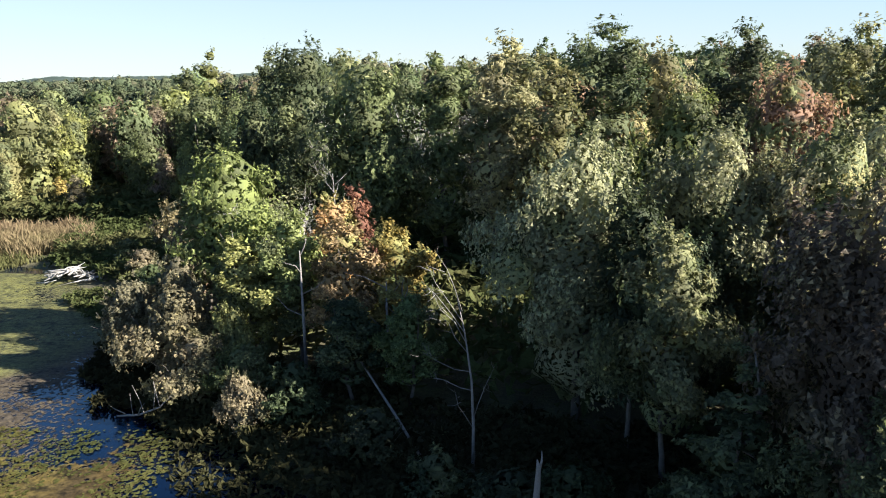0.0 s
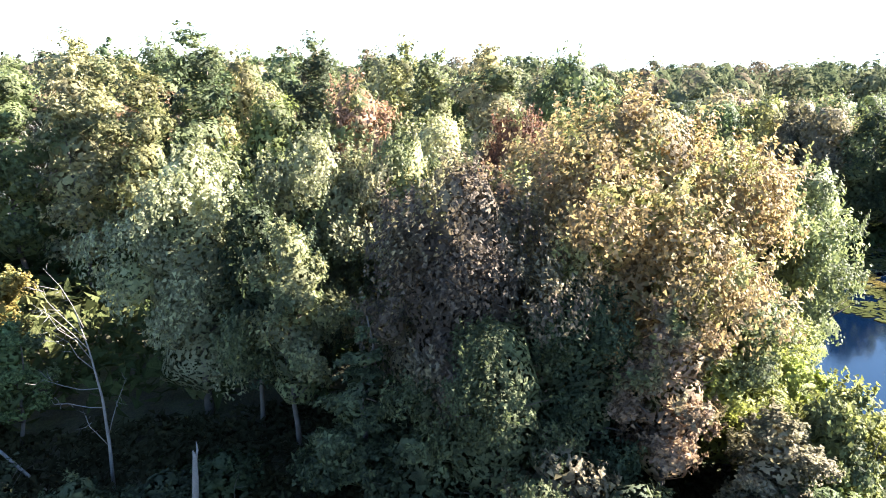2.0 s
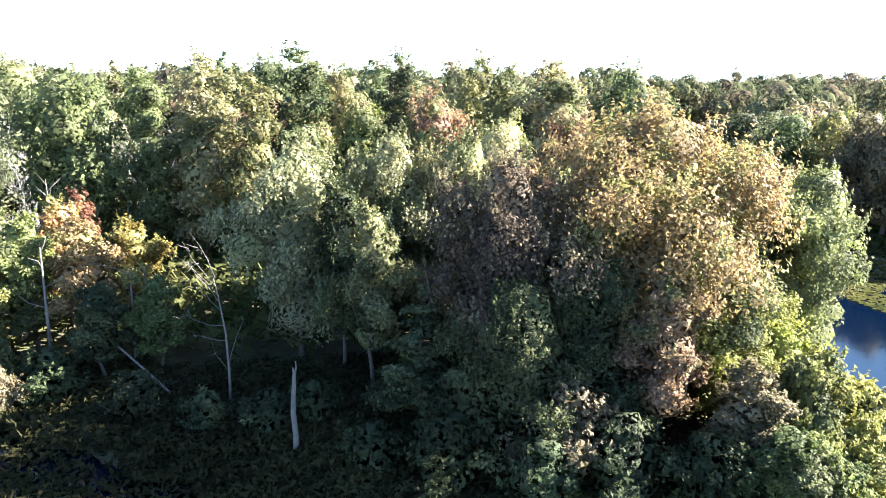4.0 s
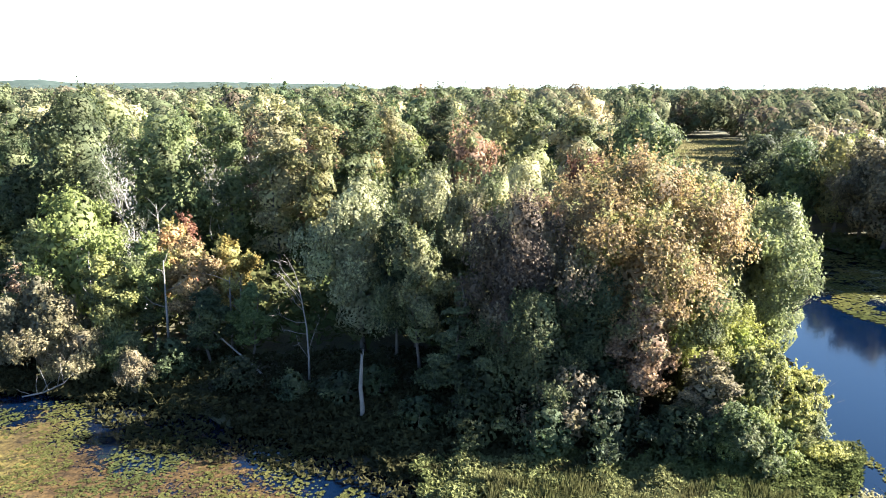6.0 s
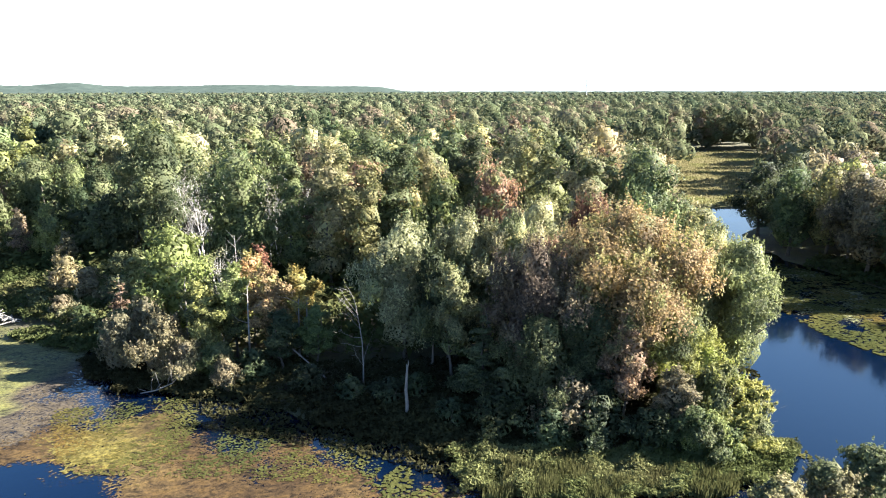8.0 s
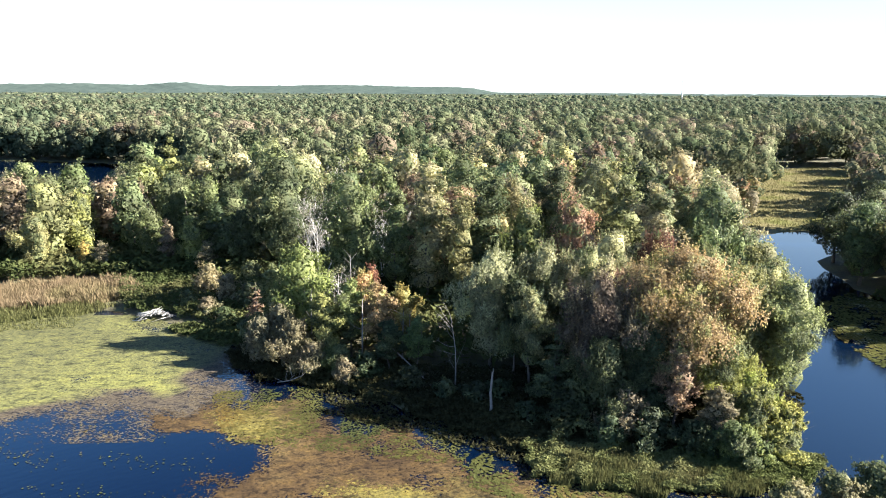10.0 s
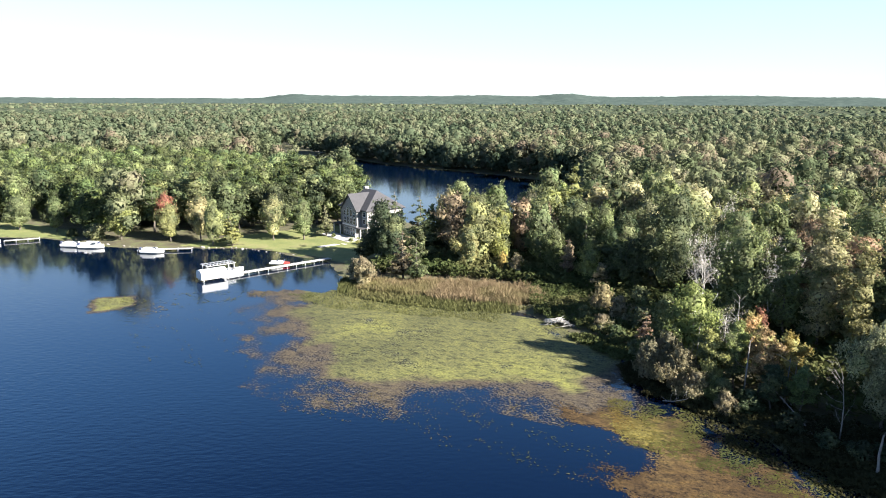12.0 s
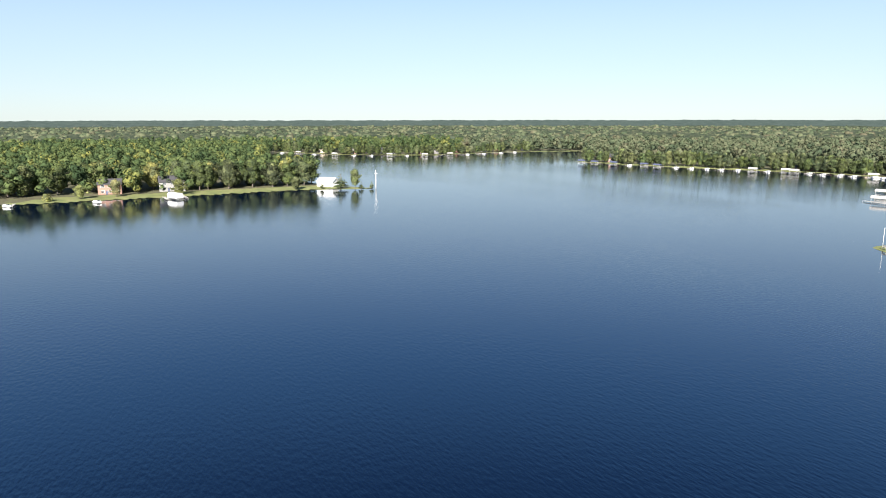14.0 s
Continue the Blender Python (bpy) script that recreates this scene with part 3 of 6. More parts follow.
def crown_points(rs, low, high, radius, form, shoots, per, spiky, lumps, core):
    """Leaf places and facings over boughs that build up an uneven crown, and the lumps that fill the boughs."""
    k, ph = rs.randint(3, 6), rs.uniform(0, 6.28, 6)
    cone = form == "cone"
    # great boughs wind round the stem, each hung with a handful of lesser ones
    few = 8 if not cone else 4
    nb = max(9, lumps // few)
    u = (np.arange(nb) + rs.uniform(0.1, 0.9, nb)) / nb
    u = u ** 0.85 if not cone else 1 - (1 - u) ** 0.72
    a = 2.4 * np.arange(nb) + rs.uniform(-0.5, 0.5, nb) + ph[2]
    lobes = 1 + 0.16 * np.sin(k * a + ph[0] + 3 * u) + 0.14 * np.sin(2 * a + ph[1] - 5 * u)
    env = envelope(u, form)
    bough = radius * (0.4 + 0.6 * env) * rs.uniform(0.34, 0.50, nb) * (1 if not cone else 1.1 * (1.15 - u))
    r = np.maximum(radius * env * lobes * rs.uniform(0.78, 1.0, nb) - bough * 0.85, 0)
    bc = np.stack([r * np.cos(a), r * np.sin(a), low + bough * 0.5 + (high - low - bough * 1.25) * u], 1)
    bdir = np.stack([np.cos(a) * (0.35 + r / radius), np.sin(a) * (0.35 + r / radius), 0.25 + 0.75 * u], 1)
    bdir /= np.linalg.norm(bdir, axis=1, keepdims=True)
    own_b = np.repeat(np.arange(nb), few)
    lumps = len(own_b)
    e = rs.normal(0, 1, (lumps, 3)) + bdir[own_b] * 0.9
    e /= np.linalg.norm(e, axis=1, keepdims=True)
    flat = 0.80 if not cone else 0.5
    size = bough[own_b] * rs.uniform(0.30, 0.62, lumps)
    hub = bc[own_b] + e * np.array([1, 1, flat]) * (bough[own_b] * rs.uniform(0.4, 0.85, lumps))[:, None]
    hub[:, 2] = np.minimum(hub[:, 2], high - size * 0.4)
    total = shoots * per
    prob = size ** 2 / (size ** 2).sum()
    pick = rs.choice(lumps, total, p=prob)
    d = rs.normal(0, 1, (total, 3)) + bdir[own_b[pick]] * 0.45
    d[:, 2] = d[:, 2] * 0.85 + 0.2
    d /= np.linalg.norm(d, axis=1, keepdims=True)
    c = hub[pick] + d * np.array([1, 1, flat]) * (size[pick] * rs.uniform(0.75, 1.15, total))[:, None]
    # leafy shoots that stand out of the boughs
    n = int(shoots * 0.8)
    own = rs.choice(lumps, n, p=prob)
    e = rs.normal(0, 1, (n, 3)) + bdir[own_b[own]] * 0.7
    e[:, 2] = np.abs(e[:, 2]) * 0.9
    e /= np.linalg.norm(e, axis=1, keepdims=True)
    lead = e * 0.7 + np.array([0, 0, spiky]) + rs.normal(0, 0.2, (n, 3)) if not cone else e * np.array([1.4, 1.4, 0]) + np.array([0, 0, -0.15])
    lead /= np.linalg.norm(lead, axis=1, keepdims=True) + 1e-9
    which = rs.randint(0, n, int(total * 0.46))
    s = rs.uniform(0, 1, len(which))
    start = hub[own] + e * np.array([1, 1, flat]) * size[own][:, None] * 0.85
    reach = radius * rs.uniform(0.08, 0.27, n)
    m = len(which)
    c[:m] = start[which] + lead[which] * (reach[which] * s)[:, None] + rs.normal(0, 1, (m, 3)) * (radius * 0.022 * (1.2 - s))[:, None]
    d[:m], pick[:m] = e[which], own[which]
    out = c - np.array([0, 0, low + (high - low) * 0.4])
    out /= np.linalg.norm(out, axis=1, keepdims=True) + 1e-9
    nrm = d * 0.40 + bdir[own_b[pick]] * 0.30 + out * 0.25 + np.array([0, 0, 0.18]) + rs.normal(0, 0.48, (total, 3))
    ok = c[:, 2] > 0.1
    # the shaded heart of the crown
    v = np.linspace(0.12, 0.82, 6)
    heart = np.stack([0 * v, 0 * v, low + (high - low) * v], 1)
    fill = radius * np.minimum(envelope(v, form) * 0.62, 0.5 * (high - low) / radius)
    return c[ok], nrm[ok], np.concatenate([bc, heart]), np.concatenate([bough * core, fill]), flat


def tube(points, radii, sides=6):
    """Corner points and faces of a tapering bent rod."""
    pts = [Vector(p) for p in points]
    co, fa = [], []
    for i, (p, r) in enumerate(zip(pts, radii)):
        d = (pts[min(i + 1, len(pts) - 1)] - pts[max(i - 1, 0)]).normalized()
        e = d.orthogonal().normalized()
        g = d.cross(e)
        for k in range(sides):
            t = 2 * math.pi * k / sides
            co.append(p + (e * math.cos(t) + g * math.sin(t)) * r)
    for i in range(len(pts) - 1):
        for k in range(sides):
            fa.append((i * sides + k, i * sides + (k + 1) % sides, (i + 1) * sides + (k + 1) % sides, (i + 1) * sides + k))
    fa.append(tuple(range(sides))[::-1])
    fa.append(tuple((len(pts) - 1) * sides + k for k in range(sides)))
    return co, fa


def rods_mesh(name, rods, mat):
    co, fa = [], []
    for points, radii, sides in rods:
        c, f = tube(points, radii, sides)
        o = len(co)
        co += c
        fa += [tuple(i + o for i in g) for g in f]
    me = bpy.data.meshes.new(name)
    me.from_pydata(co, [], fa)
    for p in me.polygons:
        p.use_smooth = len(p.vertices) == 4
    me.materials.append(mat)
    return me


def bent(rs, a, b, n, wob):
    a, b = np.array(a, float), np.array(b, float)
    L = np.linalg.norm(b - a)
    return [tuple(a + (b - a) * i / n + (rs.normal(0, wob * L, 3) if 0 < i < n else 0)) for i in range(n + 1)]


def trunk_rods(rs, height, low, radius, girth, limbs, twigs=0, stems=1, form="round", rise=0.5):
    rods = []
    for s in range(stems):
        lean = rs.normal(0, 0.03 if stems == 1 else 0.22, 2) * height
        base = rs.normal(0, 0.0 if stems == 1 else 0.25, 2)
        top = (base[0] + lean[0], base[1] + lean[1], height * (0.88 if stems == 1 else rs.uniform(0.6, 0.85)))
        tr = bent(rs, (base[0], base[1], -0.3), top, 7, 0.012)
        g = girth if stems == 1 else girth * 0.6
        rods.append((tr, [g * (1.25 if i == 0 else 1 - 0.85 * i / 7) for i in range(8)], 7))
        for i in range(limbs // stems):
            u = rs.uniform(0.0, 0.9)
            z0 = low + (height * 0.85 - low) * u * 0.9 - 0.06 * height
            w = min(max((z0 + 0.3) / (top[2] + 0.3), 0.05), 0.97)
            st = np.array([base[0] + lean[0] * w, base[1] + lean[1] * w, z0])
            a = rs.uniform(0, 2 * math.pi)
            reach = radius * float(envelope(np.array([u]), form)[0]) * rs.uniform(0.55, 0.9)
            up = reach * rs.uniform(0.3, 1.0) * 2 * rise
            en = st + np.array([math.cos(a) * reach, math.sin(a) * reach, up])
            lg = g * (1 - 0.8 * w) * 0.55
            ln = bent(rs, st, en, 3, 0.05)
            rods.append((ln, [lg, lg * 0.7, lg * 0.45, lg * 0.15], 5))
            for _ in range(twigs):
                j = rs.randint(1, 4)
                s0 = np.array(ln[j])
                d = rs.normal(0, 1, 3) + (en - st) / (np.linalg.norm(en - st) + 1e-6) + np.array([0, 0, 0.8])
                d = d / np.linalg.norm(d) * radius * rs.uniform(0.2, 0.5)
                rods.append((bent(rs, s0, s0 + d, 2, 0.08), [lg * 0.35, lg * 0.22, lg * 0.06], 3))
    return rods


def part(name, data, parent, label=""):
    ob = new(name, data)
    ob.parent = parent
    if label:
        ob["label"] = label
    return ob


PROTO = {}


def grow(kind, variant, fine):
    """The shared meshes of one tree form: trunk with limbs, crown. Made at its own size, scaled when planted."""
    key = (kind, variant, fine)
    if key in PROTO:
        return PROTO[key]
    seed = sum(ord(ch) * (i + 3) for i, ch in enumerate(kind)) * 7 + variant * 131
    rs = np.random.RandomState(seed % 100000)
    q = {"hero": 1.0, "near": 0.30, "mid": 0.075}[fine]
    lf = {"hero": 1.05, "near": 1.7, "mid": 2.8}[fine]
    bark = M_bark
    if kind == "maple":
        spec = (12.0, 1.9, 4.6, "round", 780, 24, 1.35, 0.135)
        rods = trunk_rods(rs, 12.0, 3.2, 4.6, 0.24, 13)
    elif kind == "bigmaple":
        spec = (15.0, 2.4, 6.6, "round", 2000, 30, 1.15, 0.135)
        rods = trunk_rods(rs, 15.0, 4.2, 6.6, 0.3, 16, stems=2)
    elif kind == "poplar":
        spec = (18.0, 2.4, 3.6, "poplar", 900, 24, 0.7, 0.15)
        rods = trunk_rods(rs, 17.0, 4.5, 3.2, 0.22, 14, form="poplar", rise=0.8)
    elif kind == "slim":
        spec = (9.0, 1.8, 2.1, "poplar", 380, 24, 0.9, 0.12)
        rods = trunk_rods(rs, 9.0, 2.0, 2.1, 0.12, 10, form="poplar")
    elif kind == "cone":
        spec = (9.0, 0.7, 2.3, "cone", 700, 24, 0.0, 0.14)
        rods = trunk_rods(rs, 9.0, 0.8, 2.2, 0.16, 18, form="cone", rise=0.05)
    elif kind == "shrub":
        spec = (4.0, 0.25, 2.4, "bush", 360, 24, 0.8, 0.11)
        rods = trunk_rods(rs, 4.0, 0.6, 2.2, 0.09, 12, stems=4)
    elif kind == "thin":          # half bare crown of grey twigs
        bark = M_pale
        spec = (14.0, 3.4, 3.4, "poplar", 260, 10, 0.7, 0.10)
        rods = trunk_rods(rs, 14.0, 4.2, 3.4, 0.17, 56, twigs=12, stems=4, form="poplar", rise=0.95)
    else:                         # round, broad oak-like
        spec = (14.0, 1.9, 5.6, "round", 880, 26, 0.6, 0.165)
        rods = trunk_rods(rs, 14.0, 3.5, 5.4, 0.32, 12)
    H, low, rad, form, shoots, per, spiky, leaf = spec
    if fine != "hero" and kind != "thin":
        rods = rods[:8] if fine == "near" else rods[:3]
    n_lumps = {"hero": 1.0, "near": 0.85, "mid": 0.6}[fine] * {"bigmaple": 220, "maple": 150, "oak": 150, "poplar": 150, "slim": 110, "cone": 130, "shrub": 90, "thin": 20}[kind]
    c, nrm, hub, lump, flat = crown_points(rs, low, H * 0.98, rad, form, int(shoots * q ** 0.5), max(4, int(per * q ** 0.5)), spiky, int(n_lumps), {"hero": 0.62, "near": 0.68, "mid": 0.78}[fine])
    trunk = rods_mesh("trunk", rods, bark)
    PROTO[key] = (trunk, H, rad, (c, nrm, leaf * lf, None if kind == "thin" else (hub, lump, flat)))
    return PROTO[key]


CROWNS = {}
COLOURS = {
    "green": ((0.112, 0.138, 0.064), M_leaf, "green"),
    # Dark conifers' own tone; on trees and shrubs below the canopy it paints shade.
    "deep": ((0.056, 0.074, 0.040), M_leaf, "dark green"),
    "silver": ((0.258, 0.252, 0.140), M_leaf, "silvery green"),
    "pale": ((0.330, 0.322, 0.180), M_leaf, "pale silvery green"),
    "lime": ((0.200, 0.215, 0.080), M_leaf, "bright yellow-green"),
    "yellow": ((0.200, 0.205, 0.100), M_leaf, "yellowing green"),
    "bright": ((0.275, 0.288, 0.086), M_leaf, "sunny yellow-green"),
    "gold": ((0.360, 0.270, 0.095), M_leaf_turn, "golden yellow"),
    "olive": ((0.190, 0.175, 0.105), M_leaf_dry, "dull olive"),
    "orange": ((0.300, 0.222, 0.130), M_leaf_turn, "orange and yellow"),
    "pink": ((0.280, 0.185, 0.122), M_leaf_red, "faded pinkish red"),
    "red": ((0.200, 0.098, 0.075), M_leaf_red, "red"),
    "peach": ((0.320, 0.225, 0.125), M_leaf_turn, "peach-orange"),
    "rust": ((0.160, 0.122, 0.088), M_leaf_dry, "rust-brown"),
    "oak": ((0.066, 0.088, 0.040), M_leaf_oak, "deep green"),
    "grey": ((0.270, 0.250, 0.210), M_leaf, "greyish"),
}
KIND_WORD = {"bigmaple": "spreading maple", "maple": "maple", "poplar": "poplar", "slim": "young tree", "cone": "conical tree", "shrub": "shrub", "thin": "half-bare tree", "oak": "broad tree"}
OBJ_NAME = {"bigmaple": "maple_tree", "maple": "maple_tree", "poplar": "poplar_tree", "slim": "young_tree", "cone": "conical_tree", "shrub": "shrub", "thin": "half_bare_tree", "oak": "broadleaf_tree"}


def plant(kind, x, y, height, radius, colour, fine="near", variant=0, turn=None, where="", group=""):
    trunk, H, rad, leaves = grow(kind, variant, fine)
    rgb, mat, word = COLOURS[colour]
    key = (kind, variant, fine, mat.name)
    if key not in CROWNS:
        c, nrm, size, lumps = leaves
        CROWNS[key] = leaf_mesh("crown", np.random.RandomState(7 + variant), c, nrm, size, mat, lumps, {"hero": (0, 5), "near": (2.6, 3.2), "mid": (1.5, 1.9)}[fine])
    r = random.Random(f"{x:.1f} {y:.1f} {kind}")
    ob = new(OBJ_NAME[kind])
    z = float(land_height(np.array([x]), np.array([y]))[0])
    ob.matrix_basis = pose(x, y, max(z, -0.1), 0, 0, r.uniform(0, 360) if turn is None else turn) @ Matrix.Diagonal((radius / rad, radius / rad, height / H, 1))
    part("trunk", trunk, ob)
    cr = part("crown", CROWNS[key], ob)
    j = r.uniform(0.68, 1.3)
    cr.color = (rgb[0] * j * r.uniform(0.9, 1.12), rgb[1] * j, rgb[2] * j * r.uniform(0.9, 1.1), 1)
    size_word = "tall" if height > 14.5 else "low" if height < 5 else "mid-height"
    tagged(ob, f"{size_word} {KIND_WORD[kind]} with {word} leaves{where}", "shrub" if kind == "shrub" else "tree", group)
    return ob

# ---------------------------------------------------------------- trees near the camera
HERO = " on the wooded point"
for kind, x, y, h, r, col in [
        ("bigmaple", 17.0, 20.8, 15.4, 6.2, "orange"), ("maple", 9.3, 20.2, 13.0, 3.9, "rust"), ("maple", 0.5, 30.2, 13.2, 4.0, "pale"),
        ("maple", 6.3, 31.8, 13.3, 3.8, "pale"), ("maple", 10.6, 30.8, 13.1, 3.6, "pale"), ("maple", 23.6, 23.0, 13.4, 4.4, "yellow"), ("maple", 27.6, 21.4, 12.6, 3.9, "yellow"), ("maple", 19.8, 16.8, 8.3, 3.4, "bright"),
        ("slim", 15.0, 15.2, 8.8, 2.3, "pink"), ("slim", 3.8, 25.0, 10.6, 2.2, "pale"), ("cone", 5.4, 20.5, 8.6, 2.5, "deep"),
        ("maple", 14.5, 26.5, 12.0, 4.0, "pink"), ("maple", 21.8, 27.5, 12.6, 4.4, "yellow"), ("maple", 13.0, 18.0, 9.0, 3.3, "deep"),
        ("maple", 9.0, 17.2, 8.2, 3.0, "green"), ("slim", 17.4, 12.6, 5.6, 2.0, "olive"), ("slim", 2.6, 27.6, 11.5, 2.0, "deep"),
        ("maple", 20.0, 36.0, 14.2, 3.0, "red"), ("maple", 14.8, 36.5, 13.6, 4.4, "silver"), ("maple", 4.2, 29.0, 9.5, 2.8, "deep"),
        ("maple", 25.5, 34.5, 12.2, 4.4, "yellow"), ("maple", 30.2, 30.5, 11.8, 3.8, "yellow"),
        ("slim", -8.8, 33.5, 8.8, 2.3, "gold"), ("slim", -11.4, 33.2, 9.0, 2.4, "peach"), ("slim", -14.6, 34.0, 9.2, 2.4, "lime"),
        ("maple", -20.5, 39.0, 12.2, 3.8, "lime"), ("slim", -12.4, 38.6, 9.6, 1.9, "red"), ("cone", -27.0, 44.0, 6.8, 1.7, "pink"),
        ("slim", -17.2, 33.2, 8.0, 2.4, "lime"), ("thin", -16.5, 38.0, 10.0, 2.6, "olive"), ("slim", -24.0, 41.0, 9.5, 2.4, "green"),
        ("slim", -7.4, 30.2, 6.0, 1.8, "green"), ("slim", -10.2, 30.0, 6.0, 2.0, "deep"), ("slim", -13.2, 36.8, 9.6, 2.2, "peach"),
        ("poplar", 2.6, 52.5, 19.4, 4.6, "green"), ("poplar", -1.4, 48.5, 17.4, 3.4, "yellow"), ("poplar", -5.6, 50.5, 17.6, 3.4, "silver"),
        ("poplar", -9.8, 53.0, 17.8, 3.6, "green"), ("maple", 7.2, 49.0, 14.4, 3.8, "lime"),
        ("maple", 13.4, 48.5, 16.0, 3.8, "pink"), ("maple", 6.4, 56.0, 17.6, 4.6, "silver"),
        ("thin", -21.8, 64.0, 15.4, 3.8, "grey"), ("thin", -18.6, 66.5, 14.0, 3.4, "grey"), ("thin", -26.5, 88.5, 18.0, 2.8, "grey"),
        ("thin", -12.6, 62.0, 15.5, 3.2, "grey")]:
    plant(kind, x, y, h, r, col, "hero" if y < 38 else "near", int(abs(x * 7 + y)) % 2, None, HERO)

# Most dark shrubs of this row stand under trees; leaf colour carries that shade.
for x, y, h, r, col in [
        (20.4, 13.0, 5.6, 2.8, "bright"), (19.0, 10.8, 3.2, 2.0, "lime"), (21.6, 16.0, 5.6, 2.6, "bright"), (18.0, 11.0, 3.4, 2.4, "green"), (21.8, 10.8, 2.6, 2.0, "bright"), (23.2, 12.8, 4.2, 2.5, "bright"),
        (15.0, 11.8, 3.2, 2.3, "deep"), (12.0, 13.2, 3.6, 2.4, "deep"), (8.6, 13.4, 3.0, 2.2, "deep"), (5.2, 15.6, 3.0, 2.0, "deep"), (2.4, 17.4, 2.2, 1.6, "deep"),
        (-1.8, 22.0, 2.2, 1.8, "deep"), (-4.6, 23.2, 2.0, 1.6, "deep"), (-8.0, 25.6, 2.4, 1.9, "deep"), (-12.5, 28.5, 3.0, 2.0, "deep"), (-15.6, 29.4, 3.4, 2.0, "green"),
        (-18.2, 29.8, 3.6, 2.2, "olive"), (-20.6, 32.0, 5.4, 2.8, "olive"), (-24.4, 33.6, 5.2, 2.6, "olive"), (-22.6, 36.0, 6.0, 2.6, "olive"), (-25.6, 38.2, 4.2, 2.2, "green"),
        (-14.8, 27.4, 2.9, 1.5, "olive"), (-16.9, 31.2, 4.6, 1.5, "lime"), (-27.5, 40.5, 2.6, 1.8, "deep"), (-31.5, 46.0, 2.4, 1.8, "green"), (-34.5, 49.5, 2.6, 1.7, "olive"),
        (-38.0, 52.5, 2.6, 1.9, "green"), (-33.0, 54.0, 4.4, 2.4, "olive"), (-29.0, 50.5, 4.2, 2.4, "deep"), (-36.5, 58.0, 5.0, 2.5, "olive"), (-31.0, 60.0, 4.6, 2.6, "yellow"),
        (24.8, 18.6, 3.0, 1.8, "green"), (28.6, 24.0, 3.4, 2.2, "deep"), (0.5, 22.5, 2.2, 1.6, "deep"), (10.5, 15.0, 4.4, 2.4, "rust"), (6.4, 17.6, 4.2, 2.2, "deep")]:
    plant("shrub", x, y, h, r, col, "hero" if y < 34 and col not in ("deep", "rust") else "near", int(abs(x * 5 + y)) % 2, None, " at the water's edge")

for x, y, h, r, col in [(18.6, 2.6, 3.2, 2.2, "silver"), (22.2, 3.4, 3.4, 2.2, "silver"), (25.4, 4.0, 3.8, 2.4, "green"), (9.0, 3.6, 1.3, 0.9, "olive"), (20.4, 1.6, 2.2, 1.4, "pink")]:
    plant("shrub", x, y, h, r, col, "hero", 0, None, " growing from the shallows")

# both banks of the river where it bends away
for kind, x, y, h, r, col in [
        ("maple", 33.5, 38.5, 12.4, 4.2, "yellow"), ("maple", 36.0, 46.5, 12.0, 4.0, "green"), ("maple", 39.5, 56.0, 11.6, 4.0, "olive"), ("maple", 42.5, 65.5, 9.6, 3.6, "yellow"),
        ("maple", 44.5, 76.0, 8.0, 3.2, "pink"), ("maple", 48.0, 88.0, 8.4, 3.4, "peach"), ("maple", 55.0, 100.0, 7.6, 3.2, "pink"), ("maple", 64.0, 112.0, 7.2, 3.2, "peach"),
        ("maple", 72.0, 118.0, 6.8, 3.0, "olive"), ("maple", 76.0, 132.0, 7.4, 3.4, "pink"), ("maple", 84.0, 142.0, 7.2, 3.2, "peach"), ("maple", 90.0, 158.0, 7.6, 3.4, "olive"), ("maple", 98.0, 172.0, 8.0, 3.4, "pink"),
        ("oak", 62.0, 62.0, 13.6, 4.6, "green"), ("oak", 66.5, 76.0, 13.0, 4.6, "deep"), ("oak", 65.0, 50.0, 13.4, 4.8, "olive"), ("oak", 68.0, 38.0, 13.0, 5.0, "deep"), ("oak", 80.0, 86.0, 12.0, 4.6, "green"), ("oak", 88.0, 96.0, 12.4, 4.8, "deep")]:
    plant(kind, x, y, h, r, col, "near", int(abs(x * 3 + y)) % 2, None, " on the river bank")

